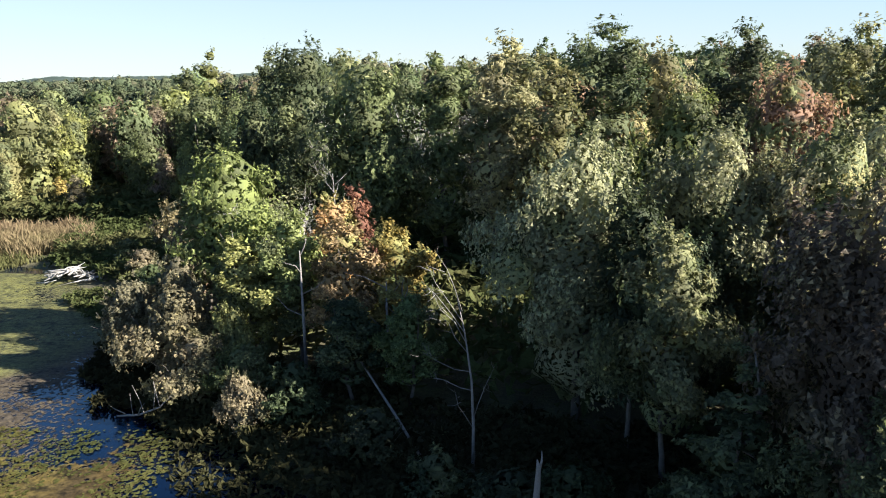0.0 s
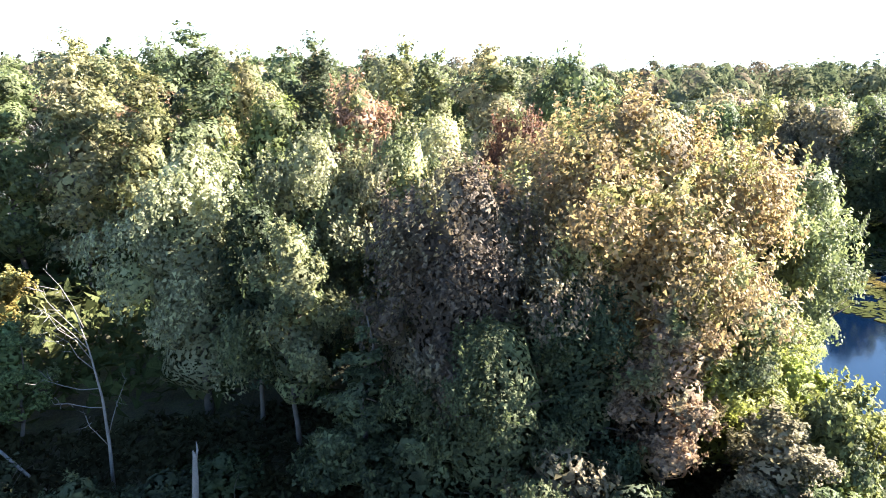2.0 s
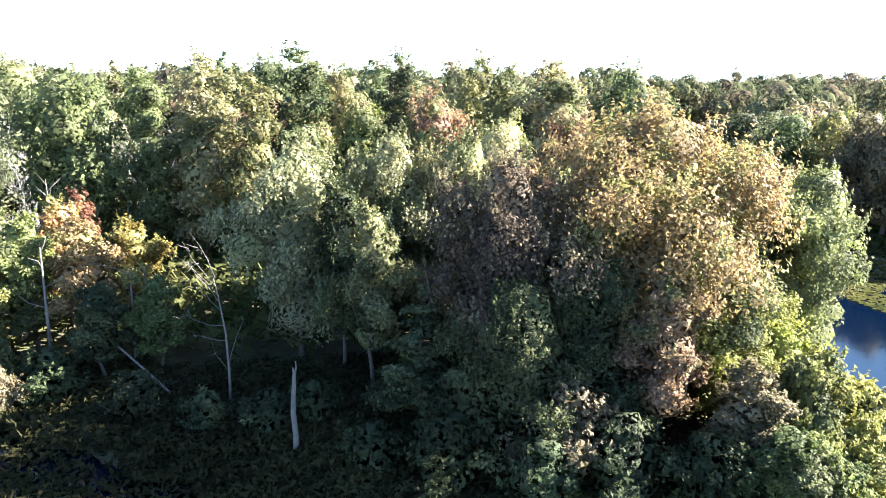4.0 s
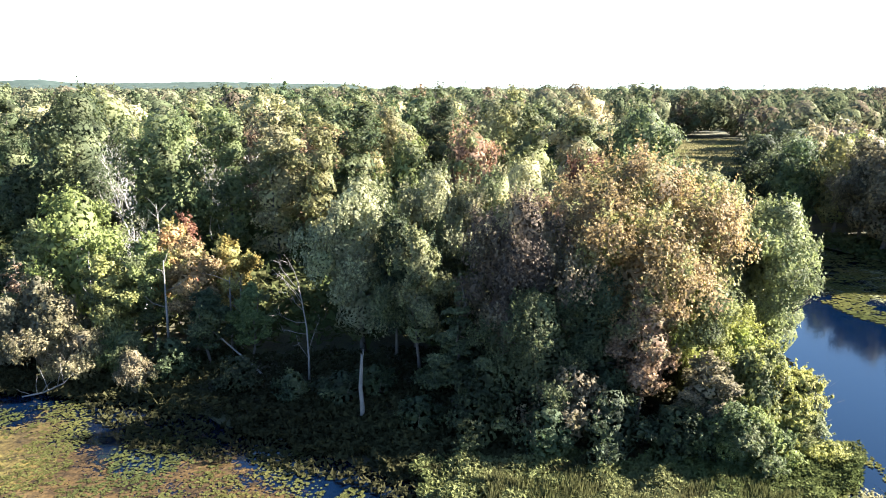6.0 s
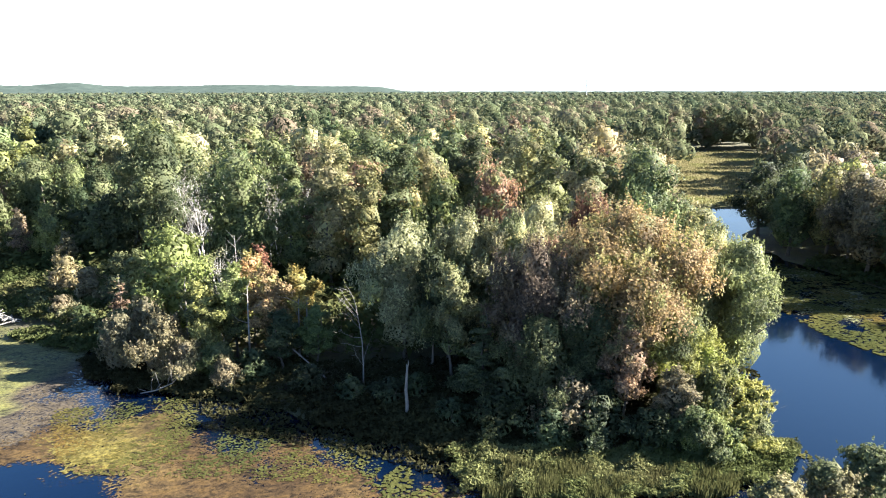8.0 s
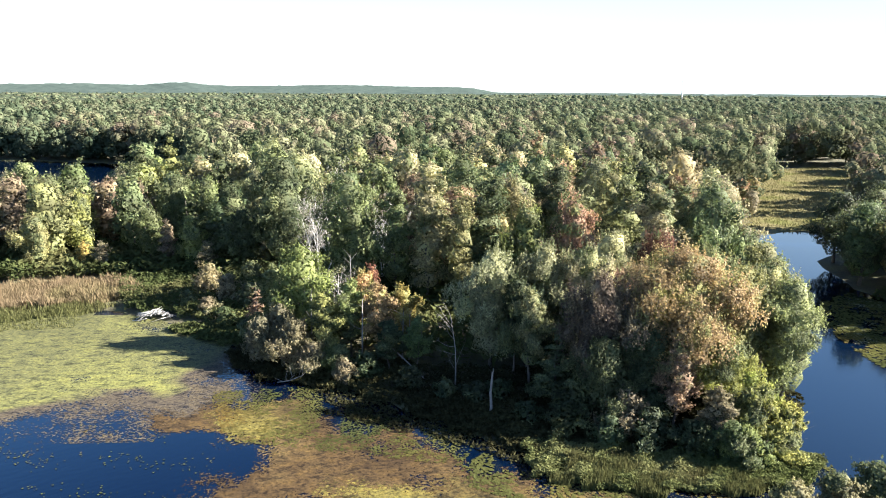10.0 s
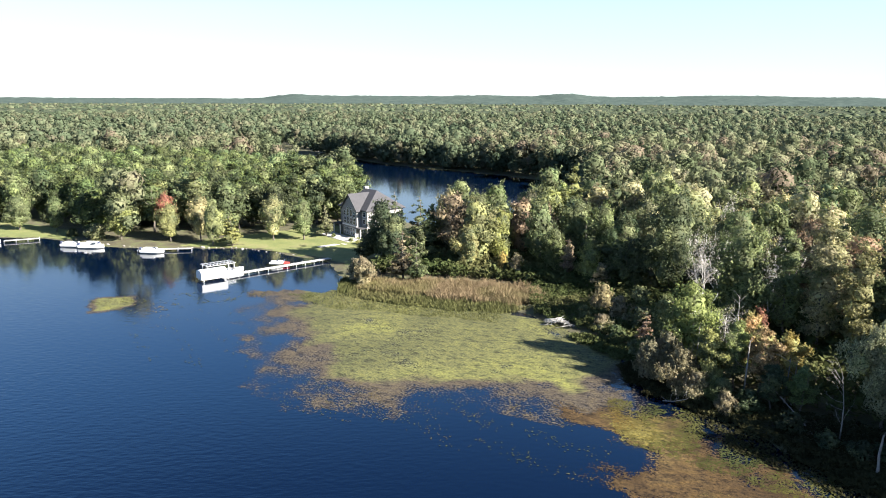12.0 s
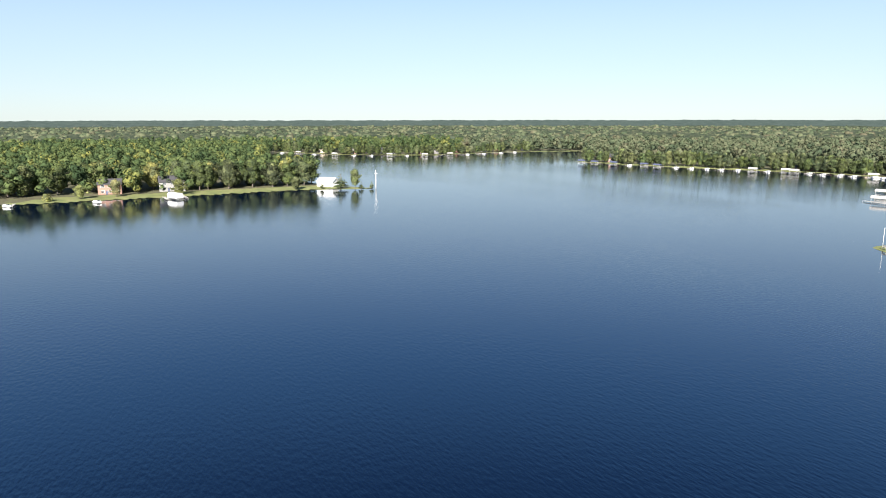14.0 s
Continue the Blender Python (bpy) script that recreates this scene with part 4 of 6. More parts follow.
# stand behind the reed bed
for kind, x, y, h, r, col in [
        ("slim", -60.0, 72.0, 5.0, 1.4, "gold"), ("slim", -56.6, 70.5, 5.6, 1.7, "olive"), ("maple", -51.0, 76.0, 10.0, 3.2, "green"), ("slim", -47.4, 74.0, 8.2, 2.0, "rust"),
        ("maple", -43.0, 72.0, 9.0, 2.6, "lime"), ("maple", -67.5, 72.0, 9.6, 3.4, "yellow"), ("maple", -63.6, 80.0, 12.2, 3.6, "lime"), ("maple", -70.5, 84.0, 14.0, 3.8, "yellow"),
        ("cone", -76.0, 60.5, 11.2, 3.2, "rust"), ("cone", -72.4, 59.5, 10.0, 2.4, "green"), ("cone", -86.0, 74.0, 17.0, 4.8, "deep"), ("cone", -90.5, 76.5, 14.5, 4.4, "deep"), ("cone", -82.0, 78.0, 15.5, 4.4, "deep"), ("cone", -92.0, 72.0, 8.0, 2.8, "deep"), ("maple", -87.6, 71.5, 13.5, 4.2, "deep"), ("maple", -83.0, 69.0, 11.5, 3.8, "deep"),
        ("shrub", -81.0, 54.5, 5.6, 3.0, "olive"), ("shrub", -84.0, 56.5, 4.6, 2.4, "olive"), ("maple", -57.0, 88.0, 12.6, 3.4, "rust"), ("maple", -50.0, 88.0, 14.2, 4.4, "green"),
        ("maple", -44.0, 86.0, 14.0, 4.4, "green"), ("maple", -38.5, 80.0, 13.4, 4.2, "deep"), ("maple", -36.0, 90.0, 15.0, 4.4, "silver"), ("slim", -39.5, 68.0, 6.0, 2.0, "olive"),
        ("maple", -74.0, 92.0, 13.0, 3.8, "green"), ("maple", -80.0, 88.0, 11.0, 3.2, "lime"), ("maple", -89.0, 104.0, 10.0, 4.0, "lime"), ("maple", -78.0, 104.0, 12.0, 3.4, "green"),
        ("maple", -64.0, 98.0, 14.0, 4.2, "silver"), ("poplar", -58.0, 104.0, 16.0, 3.4, "lime"), ("maple", -68.0, 110.0, 14.0, 3.8, "yellow"), ("maple", -34.0, 70.0, 11.0, 3.2, "deep")]:
    plant(kind, x, y, h, r, col, "near", int(abs(x * 3 + y)) % 2, None, " behind the reed bed")

# trees on the lawns
for kind, x, y, h, r, col in [
        ("maple", -206, 55.5, 7.4, 3.2, "lime"), ("maple", -191, 58.0, 9.0, 3.8, "green"), ("maple", -181, 61.5, 9.4, 3.2, "green"), ("maple", -157, 62.0, 9.5, 3.4, "lime"),
        ("maple", -145, 66.5, 9.8, 3.2, "yellow"), ("maple", -149, 69.0, 12.0, 3.0, "red"), ("maple", -132.5, 68.0, 11.0, 3.2, "yellow"), ("cone", -128.5, 70.0, 9.4, 3.2, "lime"),
        ("maple", -123.5, 79.0, 11.6, 3.6, "silver"), ("maple", -117.4, 83.0, 10.6, 3.6, "green"), ("cone", -115.0, 89.0, 9.0, 2.4, "silver"), ("shrub", -163, 60.0, 4.0, 3.2, "silver"),
        ("maple", -139.0, 70.5, 11.5, 3.4, "silver"), ("shrub", -172.5, 60.2, 2.2, 1.8, "deep")]:
    plant(kind, x, y, h, r, col, "near", int(abs(x + y)) % 2, None, " on the mown lawn")

# ---------------------------------------------------------------- the woods
TAKEN = [(o.location.x, o.location.y) for o in scene.objects if o.type == "EMPTY"]
rng = np.random.RandomState(11)
HOUSES = [(-106.0, 100.0, 13.0), (-20.0, 63.5, 9.5), (-12.0, 64.0, 4.0)]


def scatter(poly, gap, keep_off=2.2, near=None):
    """Uneven planting: jittered lattice points on dry land in poly."""
    p = np.array(poly, float)
    out = []
    for gx0 in np.arange(p[:, 0].min(), p[:, 0].max(), gap):
        for gy0 in np.arange(p[:, 1].min(), p[:, 1].max(), gap):
            out.append((gx0 + rng.uniform(-0.42, 0.42) * gap, gy0 + rng.uniform(-0.42, 0.42) * gap))
    out = np.array(out)
    ok = inside(out[:, 0], out[:, 1], poly) & ~on_water(out[:, 0], out[:, 1])
    out = out[ok]
    out = out[np.minimum(shore_distance(out[:, 0], out[:, 1], LAKE), shore_distance(out[:, 0], out[:, 1], BAY)) > keep_off]
    for cx, cy, cr in HOUSES:
        out = out[np.hypot(out[:, 0] - cx, out[:, 1] - cy) > cr]
    for lawn in (LAWN, LAWN2, MARSH):
        out = out[~inside(out[:, 0], out[:, 1], lawn)]
    t = np.array(TAKEN)
    d = np.hypot(out[:, None, 0] - t[None, :, 0], out[:, None, 1] - t[None, :, 1]).min(1)
    return out[d > gap * 0.55]


POINT = [(-26, 60), (-16, 60), (-16, 52), (-6, 46), (2, 38), (34, 38), (40, 52), (48, 92), (62, 106), (72, 128), (-40, 128), (-58, 122), (-66, 112), (-70, 98), (-46, 92), (-32, 74)]
MIX = ["green"] * 5 + ["silver"] * 5 + ["deep"] * 2 + ["yellow"] * 3 + ["olive"] * 2 + ["rust", "pink", "lime", "green"]
for x, y in scatter(POINT, 8.5):
    kind = rng.choice(["maple", "maple", "oak", "poplar", "thin" if x < 10 and rng.uniform() < 0.35 else "maple"])
    col = MIX[rng.randint(len(MIX))]
    if x > 36:
        col = ["pink", "yellow", "olive", "rust", "silver"][rng.randint(5)]
    h = {"maple": 18.0, "oak": 18.2, "poplar": 19.0, "thin": 15.5}[kind] * rng.uniform(0.76, 1.07) * (0.62 if x > 42 and y < 150 else 1.0)
    r = {"maple": 5.7, "oak": 6.1, "poplar": 4.2, "thin": 3.2}[kind] * rng.uniform(0.85, 1.15)
    if kind == "thin":
        col = "grey"
    plant(kind, x, y, h, r, col, "near" if y < 78 else "mid", rng.randint(2), None, " in the dense woods", "woods trees")

LEFT = [(-84, 66), (-66, 67), (-50, 69), (-38, 66), (-32, 72), (-46, 94), (-66, 100), (-64, 116), (-84, 108), (-90, 96), (-84, 88)]
for x, y in scatter(LEFT, 6.6):
    kind = rng.choice(["maple", "maple", "slim", "oak"])
    col = ["green", "green", "lime", "silver", "deep", "yellow", "rust", "green"][rng.randint(8)]
    h = {"maple": 14.5, "oak": 15.0, "slim": 11.0}[kind] * rng.uniform(0.8, 1.12) * (0.72 if y < 76 else 1.0)
    plant(kind, x, y, h, {"maple": 4.6, "oak": 4.9, "slim": 2.9}[kind] * rng.uniform(0.85, 1.15), col, "mid", rng.randint(2), None, " behind the reed bed", "stand behind the reeds")

RIGHT = [(60, 58), (62, 48), (64, 38), (69, 24), (78, 8), (110, 8), (130, 60), (110, 100), (92, 100), (84, 84), (70, 74), (60, 64)]
for x, y in scatter(RIGHT, 6.0, 1.0):
    kind = rng.choice(["maple", "oak", "maple"])
    col = ["deep", "green", "green", "yellow", "olive", "lime", "rust"][rng.randint(7)]
    plant(kind, x, y, 12.5 * rng.uniform(0.85, 1.15), 4.2 * rng.uniform(0.85, 1.15), col, "near" if x < 72 else "mid", rng.randint(2), None, " on the far river bank", "river bank trees")

CAPE = [(-236, 64), (-200, 63), (-176, 63), (-150, 64), (-138, 73), (-128, 84), (-121, 98), (-126, 130), (-150, 146), (-190, 174), (-300, 160), (-310, 118), (-262, 84)]
for x, y in scatter(CAPE, 7.8, 2.0):
    kind = rng.choice(["oak", "maple", "oak", "poplar"] if x > -170 else ["oak", "maple", "oak"])
    col = ["oak", "oak", "oak", "green", "oak", "green", "oak", "deep", "green"][rng.randint(9)]
    h = {"maple": 13.0, "oak": 14.0, "poplar": 16.0}[kind] * rng.uniform(0.88, 1.12)
    plant(kind, x, y, h, {"maple": 5.0, "oak": 5.8, "poplar": 4.2}[kind] * rng.uniform(0.9, 1.12), col, "mid", rng.randint(2), None, " on the lakeside point", "point trees")


def woods(name, spots, heights, radii, leaves, leaf, puffs, label, seed, mat=None, rag=2.2):
    """Far trees by the hundred, in one mesh: leafy boughs wound round a stem, with leaf clumps over them."""
    rs = np.random.RandomState(seed)
    n = len(spots)
    z0 = land_height(spots[:, 0], spots[:, 1])
    foot = np.stack([spots[:, 0], spots[:, 1], z0], 1)[:, None]
    tall = rs.uniform(0.08, 0.32, (n, 1))                       # where each crown begins
    pu = (np.arange(puffs)[None] + rs.uniform(0.1, 0.9, (n, puffs))) / puffs
    pa = 2.4 * np.arange(puffs)[None] + rs.uniform(0, 6.28, (n, 1)) + rs.uniform(-0.5, 0.5, (n, puffs))
    psize = radii[:, None] * rs.uniform(0.40, 0.62, (n, puffs))
    pr = np.sqrt(np.clip(1 - ((pu - 0.36) / 0.70) ** 2, 0.02, 1)) * rs.uniform(0.30, 0.62, (n, puffs))
    hub = np.stack([pr * np.cos(pa) * radii[:, None], pr * np.sin(pa) * radii[:, None], (tall + (1 - tall) * pu) * heights[:, None] - psize * 0.6 * pu], -1)
    cv, ct = ball(rs, (hub + foot).reshape(-1, 3), psize.ravel() * 0.80, 0.95)
    tint = rs.normal(0, 0.085, n)
    pick = rs.randint(0, puffs, (n, leaves))
    d = rs.normal(0, 1, (n, leaves, 3))
    d[..., 2] = np.abs(d[..., 2]) * 0.8 + 0.1
    d /= np.linalg.norm(d, axis=-1, keepdims=True)
    size = np.take_along_axis(psize, pick, 1)[..., None] * rs.uniform(0.75, 1.15, (n, leaves, 1))
    p = np.take_along_axis(hub, pick[..., None], 1) + d * size + foot
    axisward = p - foot - np.array([0, 0, 0.55]) * heights[:, None, None]
    axisward /= np.linalg.norm(axisward, axis=-1, keepdims=True) + 1e-9
    nrm = d * 0.6 + axisward * 0.55 + rs.normal(0, 0.25, (n, leaves, 3))
    lv = leaf_arrays(rs, p.reshape(-1, 3), nrm.reshape(-1, 3), leaf, 1.25)
    m = n * leaves
    tints = np.concatenate([np.repeat(tint, 12 * puffs), np.repeat(tint, 3 * leaves)])
    ob = new(name, mesh_of(name, np.concatenate([cv, lv]), np.concatenate([ct.ravel(), np.arange(3 * m) + len(cv)]), np.full(len(ct) + m, 3), mat or M_woods, np.arange(len(ct) + m) < len(ct), {"rag": np.full(len(cv) + len(lv), rag), "tint": tints}))
    return tagged(ob, label, "woods", kind="stuff")


def lattice(gap, lo, hi, seed, span=(-62, 134)):
    """Planting spots between two ranges from the lake's middle, on dry land."""
    rs = np.random.RandomState(seed)
    xs = np.arange(-hi, hi, gap)
    X, Y = np.meshgrid(xs, xs)
    X, Y = X.ravel() + rs.normal(0, 0.5, X.size) * gap, Y.ravel() + rs.normal(0, 0.5, X.size) * gap
    X, Y = 0.83 * X - 0.56 * Y, 0.56 * X + 0.83 * Y
    d, az = np.hypot(X + 8, Y + 40), np.degrees(np.arctan2(-(X + 8), Y + 40))
    ok = (d > lo) & (d < hi) & (az > span[0]) & (az < span[1])
    X, Y = X[ok], Y[ok]
    ok = ~on_water(X, Y)
    X, Y = X[ok], Y[ok]
    ok = np.minimum(shore_distance(X, Y, LAKE) - 2.5, shore_distance(X, Y, BAY)) > 1.2
    for poly in (POINT, RIGHT, LEFT, CAPE, LAWN, LAWN2, MARSH, LAWN3, BANK, FARBANK):
        ok &= ~inside(X, Y, poly)
    ok &= ~((X > -135) & (Y < 128) & (Y > -40) & (X < 50))
    for cx, cy, cr in HOUSES:
        ok &= np.hypot(X - cx, Y - cy) > cr
    return np.stack([X[ok], Y[ok]], 1)


def sizes(spots, mean, seed):
    """Heights that swell and sink over the woods, and crown widths to suit."""
    h = (mean + 1.2 * waves(spots[:, 0], spots[:, 1], 70, seed) + rng.normal(0, 1.7, len(spots))).clip(8.0, mean + 2.8)
    return h, (h / mean) ** 0.7 * np.exp(rng.normal(0, 0.24, len(spots))).clip(0.55, 1.6)


sp = lattice(9.4, 122, 360, 21, (-62, 96))
h, w = sizes(sp, 17.6, 71)
woods("woods", sp, h, 6.4 * w, 130, 0.75, 7, "dense mixed woods, mostly green with a few turning crowns", 5, None, 1.15)
sp = lattice(11.6, 360, 960, 22, (-62, 96))
h, w = sizes(sp, 17.0, 72)
woods("woods", sp, h, 7.4 * w, 24, 1.3, 3, "green woods stretching away from the lake", 6, M_woods2, 0.5)
sp = lattice(19, 940, 2300, 24, (-62, 134))
h, w = sizes(sp, 17.0, 74)
woods("woods", sp, h, 13.0 * w, 3, 2.5, 1, "far green woods reaching to the hills", 8, M_woods2, 0.0)

# a thicket closes the wooded shore of the bay
rs = np.random.RandomState(17)
bx, by = rs.uniform(-285, -50, 9000), rs.uniform(140, 330, 9000)
bd = shore_distance(bx, by, BAY)
bank = ~on_water(bx, by) & (bd > 1.5) & (bd < 16) & (by > 150) & (bx * 0.62 + by > 120)
sp = np.stack([bx[bank], by[bank]], 1)[:420]
h, w = sizes(sp, 13.0, 75)
woods("shore_thicket", sp, h, 4.4 * w, 60, 0.75, 6, "dark wooded thicket standing along the quiet bay", 9, M_woods2, 1.0)

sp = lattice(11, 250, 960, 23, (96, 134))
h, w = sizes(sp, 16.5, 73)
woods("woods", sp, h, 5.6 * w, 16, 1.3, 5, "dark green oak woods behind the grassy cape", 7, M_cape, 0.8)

# closed canopy out to the hills
az = np.radians(np.linspace(-64, 136, 560))
rg = 915 * 1.012 ** np.arange(140)
AZ, RG = np.meshgrid(az, rg, indexing="ij")
FX, FY = -8 - RG * np.sin(AZ), -40 + RG * np.cos(AZ)
rs = np.random.RandomState(4)
AD = np.degrees(AZ)
step = lambda v, lo, hi: np.clip((v - lo) / (hi - lo), 0, 1) ** 2 * (3 - 2 * np.clip((v - lo) / (hi - lo), 0, 1))
hill = 32 * step(AD, -8, -4) * (1 - step(AD, 36, 44)) + 18 * np.exp(-((AD - 17.3) / 1.7) ** 2) + 9 * np.exp(-((AD - 5.4) / 4) ** 2) + 7 * np.exp(-((AD - 24) / 2.5) ** 2) + 14 * np.exp(-((AD - 39.2) / 1.6) ** 2) + 14 * step(AD, 34, 46)
rise = np.clip((RG - 2600) / 1600, 0, 1) ** 1.5
FZ = 12.5 + rs.uniform(-3.2, 3.2, FX.shape) + 3 * waves(FX, FY, 220, 8) + rise * (hill + 2.5 * waves(FX, FY, 900, 9))
FZ[:, 0] = 0.5
q = grid_faces(len(az), len(rg))
wet = on_water(FX, FY).ravel()
q = q[~wet[q].any(1)]
far = RG.ravel()[q].mean(1) > 2500
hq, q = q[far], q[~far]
# Horizon hills; their bluish haze is only surface colour.
hills = new("backdrop_hills", mesh_of("backdrop_hills", np.stack([FX, FY, FZ], -1).reshape(-1, 3), hq, np.full(len(hq), 4), M_hills_haze, True))
tagged(hills, "wooded hills along the horizon, blue haze painted into their colour", "hills", kind="structure")
canopy = new("far_woods", mesh_of("far_woods", np.stack([FX, FY, FZ], -1).reshape(-1, 3), q, np.full(len(q), 4), M_far, True))
tagged(canopy, "endless green forest canopy rising to low hills", "woods", kind="stuff")

# ---------------------------------------------------------------- dead wood
def dead_wood(name, rods, mat, x, y, label, category="dead tree", z=None, turn=0.0):
    ob = new(name)
    ob.matrix_basis = pose(x, y, float(land_height(np.array([x]), np.array([y]))[0]) if z is None else z, 0, 0, turn)
    part("trunk", rods_mesh("trunk", rods[:1], mat), ob)
    for r in rods[1:]:
        part("branch", rods_mesh("branch", [r], mat), ob)
    return tagged(ob, label, category)


rs = np.random.RandomState(31)
dead_wood("tree_snag", [([(0, 0, -0.4), (0.03, 0.05, 1.0), (-0.05, 0.06, 2.2), (0.02, 0.0, 3.3), (0.06, -0.05, 4.1), (0.02, -0.06, 4.35)], [0.17, 0.13, 0.115, 0.10, 0.07, 0.02], 8),
                        ([(0.02, -0.02, 3.7), (0.16, 0.04, 4.3), (0.15, 0.05, 4.6)], [0.06, 0.035, 0.012], 5),
                        ([(0.0, 0.0, 2.4), (-0.14, -0.08, 2.7)], [0.045, 0.015], 5)], M_deadwood, -0.7, 19.4, "pale grey broken tree snag without bark")
rods = [([(0, 0, -0.4), (0.05, 0, 2.0), (0.0, 0, 4.0), (-0.25, 0.05, 6.0), (-0.55, 0, 7.6)], [0.085, 0.065, 0.048, 0.028, 0.010], 7)]
for z0, ex, ey, ez in [(2.2, 0.9, 0.2, 4.6), (2.0, -0.7, 0.0, 3.6), (5.2, -1.7, 0.2, 7.0), (5.6, -1.5, -0.3, 7.9), (6.0, -2.0, 0.3, 8.0), (6.4, -1.7, 0, 8.8), (6.9, -1.4, 0.3, 9.2), (4.4, -1.9, -0.2, 5.2), (3.6, -1.6, 0.4, 3.9)]:
    w = -0.06 * max(0.0, z0 - 3.6) / 0.6
    rods.append((bent(rs, (w, 0, z0), (ex, ey, ez), 3, 0.05), [0.020, 0.015, 0.010, 0.004], 5))
    for _ in range(5):
        s = rs.uniform(0.4, 1)
        q0 = np.array([w + (ex - w) * s, ey * s, z0 + (ez - z0) * s])
        rods.append((bent(rs, q0, q0 + rs.normal(0, 0.22, 3) + np.array([ex * 0.14, 0, 0.14]), 2, 0.1), [0.013, 0.009, 0.004], 4))
dead_wood("dead_tree", rods, M_deadwood, -3.6, 25.2, "bare dead tree with a fan of bleached branches")
dead_wood("leaning_log", [([(2.2, -1.6, 0.1), (0.6, 0.2, 1.1), (-1.6, 2.6, 2.4), (-2.6, 3.6, 3.0)], [0.075, 0.065, 0.05, 0.025], 6)], M_deadwood, -8.2, 27.6, "thin fallen trunk leaning against the shrubs")
rods = [([(0, 0, 0.1), (1.2, 0.2, 0.25), (2.6, 0.1, 0.9), (3.4, 0.3, 1.7)], [0.05, 0.055, 0.04, 0.012], 6)]
for s, dx, dz in [(0.9, 0.3, 1.3), (1.6, -0.2, 1.6), (2.2, 0.5, 1.2), (0.4, -0.6, 0.5), (2.6, 0.1, 1.5), (1.2, 0.8, 0.9)]:
    rods.append((bent(rs, (s, 0.1, 0.25 + max(0, s - 1.2) * 0.45), (s + dx, -0.2, 0.25 + max(0, s - 1.2) * 0.45 + dz), 2, 0.08), [0.028, 0.02, 0.007], 5))
dead_wood("driftwood_branch", rods, M_deadwood, -21.6, 27.6, "bleached fallen branch lying at the shore", "driftwood", 0.15, -8)
dead_wood("dead_sapling", [([(0, 0, -0.2), (0.1, 0, 4.5), (0.0, 0.1, 9.6)], [0.10, 0.07, 0.02], 6)] + [
    (bent(rs, (0.05, 0, z0), (math.cos(a) * 1.3, math.sin(a) * 1.3, z0 + 0.9), 2, 0.06), [0.03, 0.02, 0.006], 4)
    for z0, a in zip(np.linspace(6.0, 9.2, 9), rs.uniform(0, 6.28, 9))], M_deadwood, -15.2, 42.5, "leafless grey sapling standing over the bright crowns")
for x, y, h in [(-13.2, 31.4, 7.6), (-8.9, 31.6, 6.0), (-8.2, 32.0, 5.6), (-19.2, 36.0, 7.0), (-17.8, 35.2, 5.8)]:
    dead_wood("bare_pole", [([(0, 0, -0.2), (0.06, 0.04, h * 0.5), (0.15, -0.05, h)], [0.10, 0.08, 0.03], 7)] + [
        (bent(rs, (0.08, 0, h * f), (rs.normal(0, 0.8), rs.normal(0, 0.8), h * f + 0.9), 2, 0.06), [0.035, 0.025, 0.008], 4) for f in (0.55, 0.7, 0.85, 0.95)],
        M_deadwood, x, y, "slender grey-barked trunk standing among the shrubs", "tree")
# heap of bleached sticks on the shore
rods = []
for i in range(46):
    a, r0 = rs.uniform(0, 6.28), rs.uniform(0, 1.0)
    c0 = np.array([2.6 * r0 * math.cos(a), 1.2 * r0 * math.sin(a), 0.9 * (1 - r0) + 0.12])
    d = rs.normal(0, 1, 3) * np.array([0.7, 0.7, 0.16])
    rods.append((bent(rs, c0 - d, c0 + d, 2, 0.05), [0.05, 0.07, 0.03], 5))
lodge = new("stick_heap")
lodge.matrix_basis = pose(-41.4, 49.4, 0.05)
for r in rods:
    part("stick", rods_mesh("stick", [r], M_board), lodge)
tagged(lodge, "heap of bleached sticks at the edge of the algae", "stick heap")


# ---------------------------------------------------------------- marsh plants and floating leaves
def blades(name, poly, count, height, width, mat, label, category, seed, lean=0.25, heads=False, edge=0.0):
    """Upright blades by the thousand over an area."""
    rs = np.random.RandomState(seed)
    p = np.array(poly, float)
    x, y = rs.uniform(p[:, 0].min(), p[:, 0].max(), count * 3), rs.uniform(p[:, 1].min(), p[:, 1].max(), count * 3)
    ok = inside(x + 1.2 * waves(x, y, 7, seed), y + 1.2 * waves(x, y, 7, seed + 1), poly)
    x, y = x[ok][:count], y[ok][:count]
    n = len(x)
    z = np.maximum(land_height(x, y), -0.15)
    h = height * rs.uniform(0.55, 1.15, n) * (1 + 0.3 * waves(x, y, 5, seed + 2))
    a = rs.uniform(0, 6.28, n)
    wd = width * rs.uniform(0.6, 1.3, n)
    tip = rs.normal(0, lean, (n, 2)) * h[:, None]
    bx, by = np.cos(a) * wd, np.sin(a) * wd
    co = np.stack([np.stack([x - bx, y - by, z], 1), np.stack([x + bx, y + by, z], 1),
                   np.stack([x + bx * 0.9 + tip[:, 0] * 0.4, y + by * 0.9 + tip[:, 1] * 0.4, z + h * 0.6], 1),
                   np.stack([x + tip[:, 0], y + tip[:, 1], z + h], 1),
                   np.stack([x - bx * 0.9 + tip[:, 0] * 0.4, y - by * 0.9 + tip[:, 1] * 0.4, z + h * 0.6], 1)], 1)
    ob = new(name, mesh_of(name, co.reshape(-1, 3), np.arange(5 * n), np.full(n, 5), mat))
    return tagged(ob, label, category, kind="stuff")


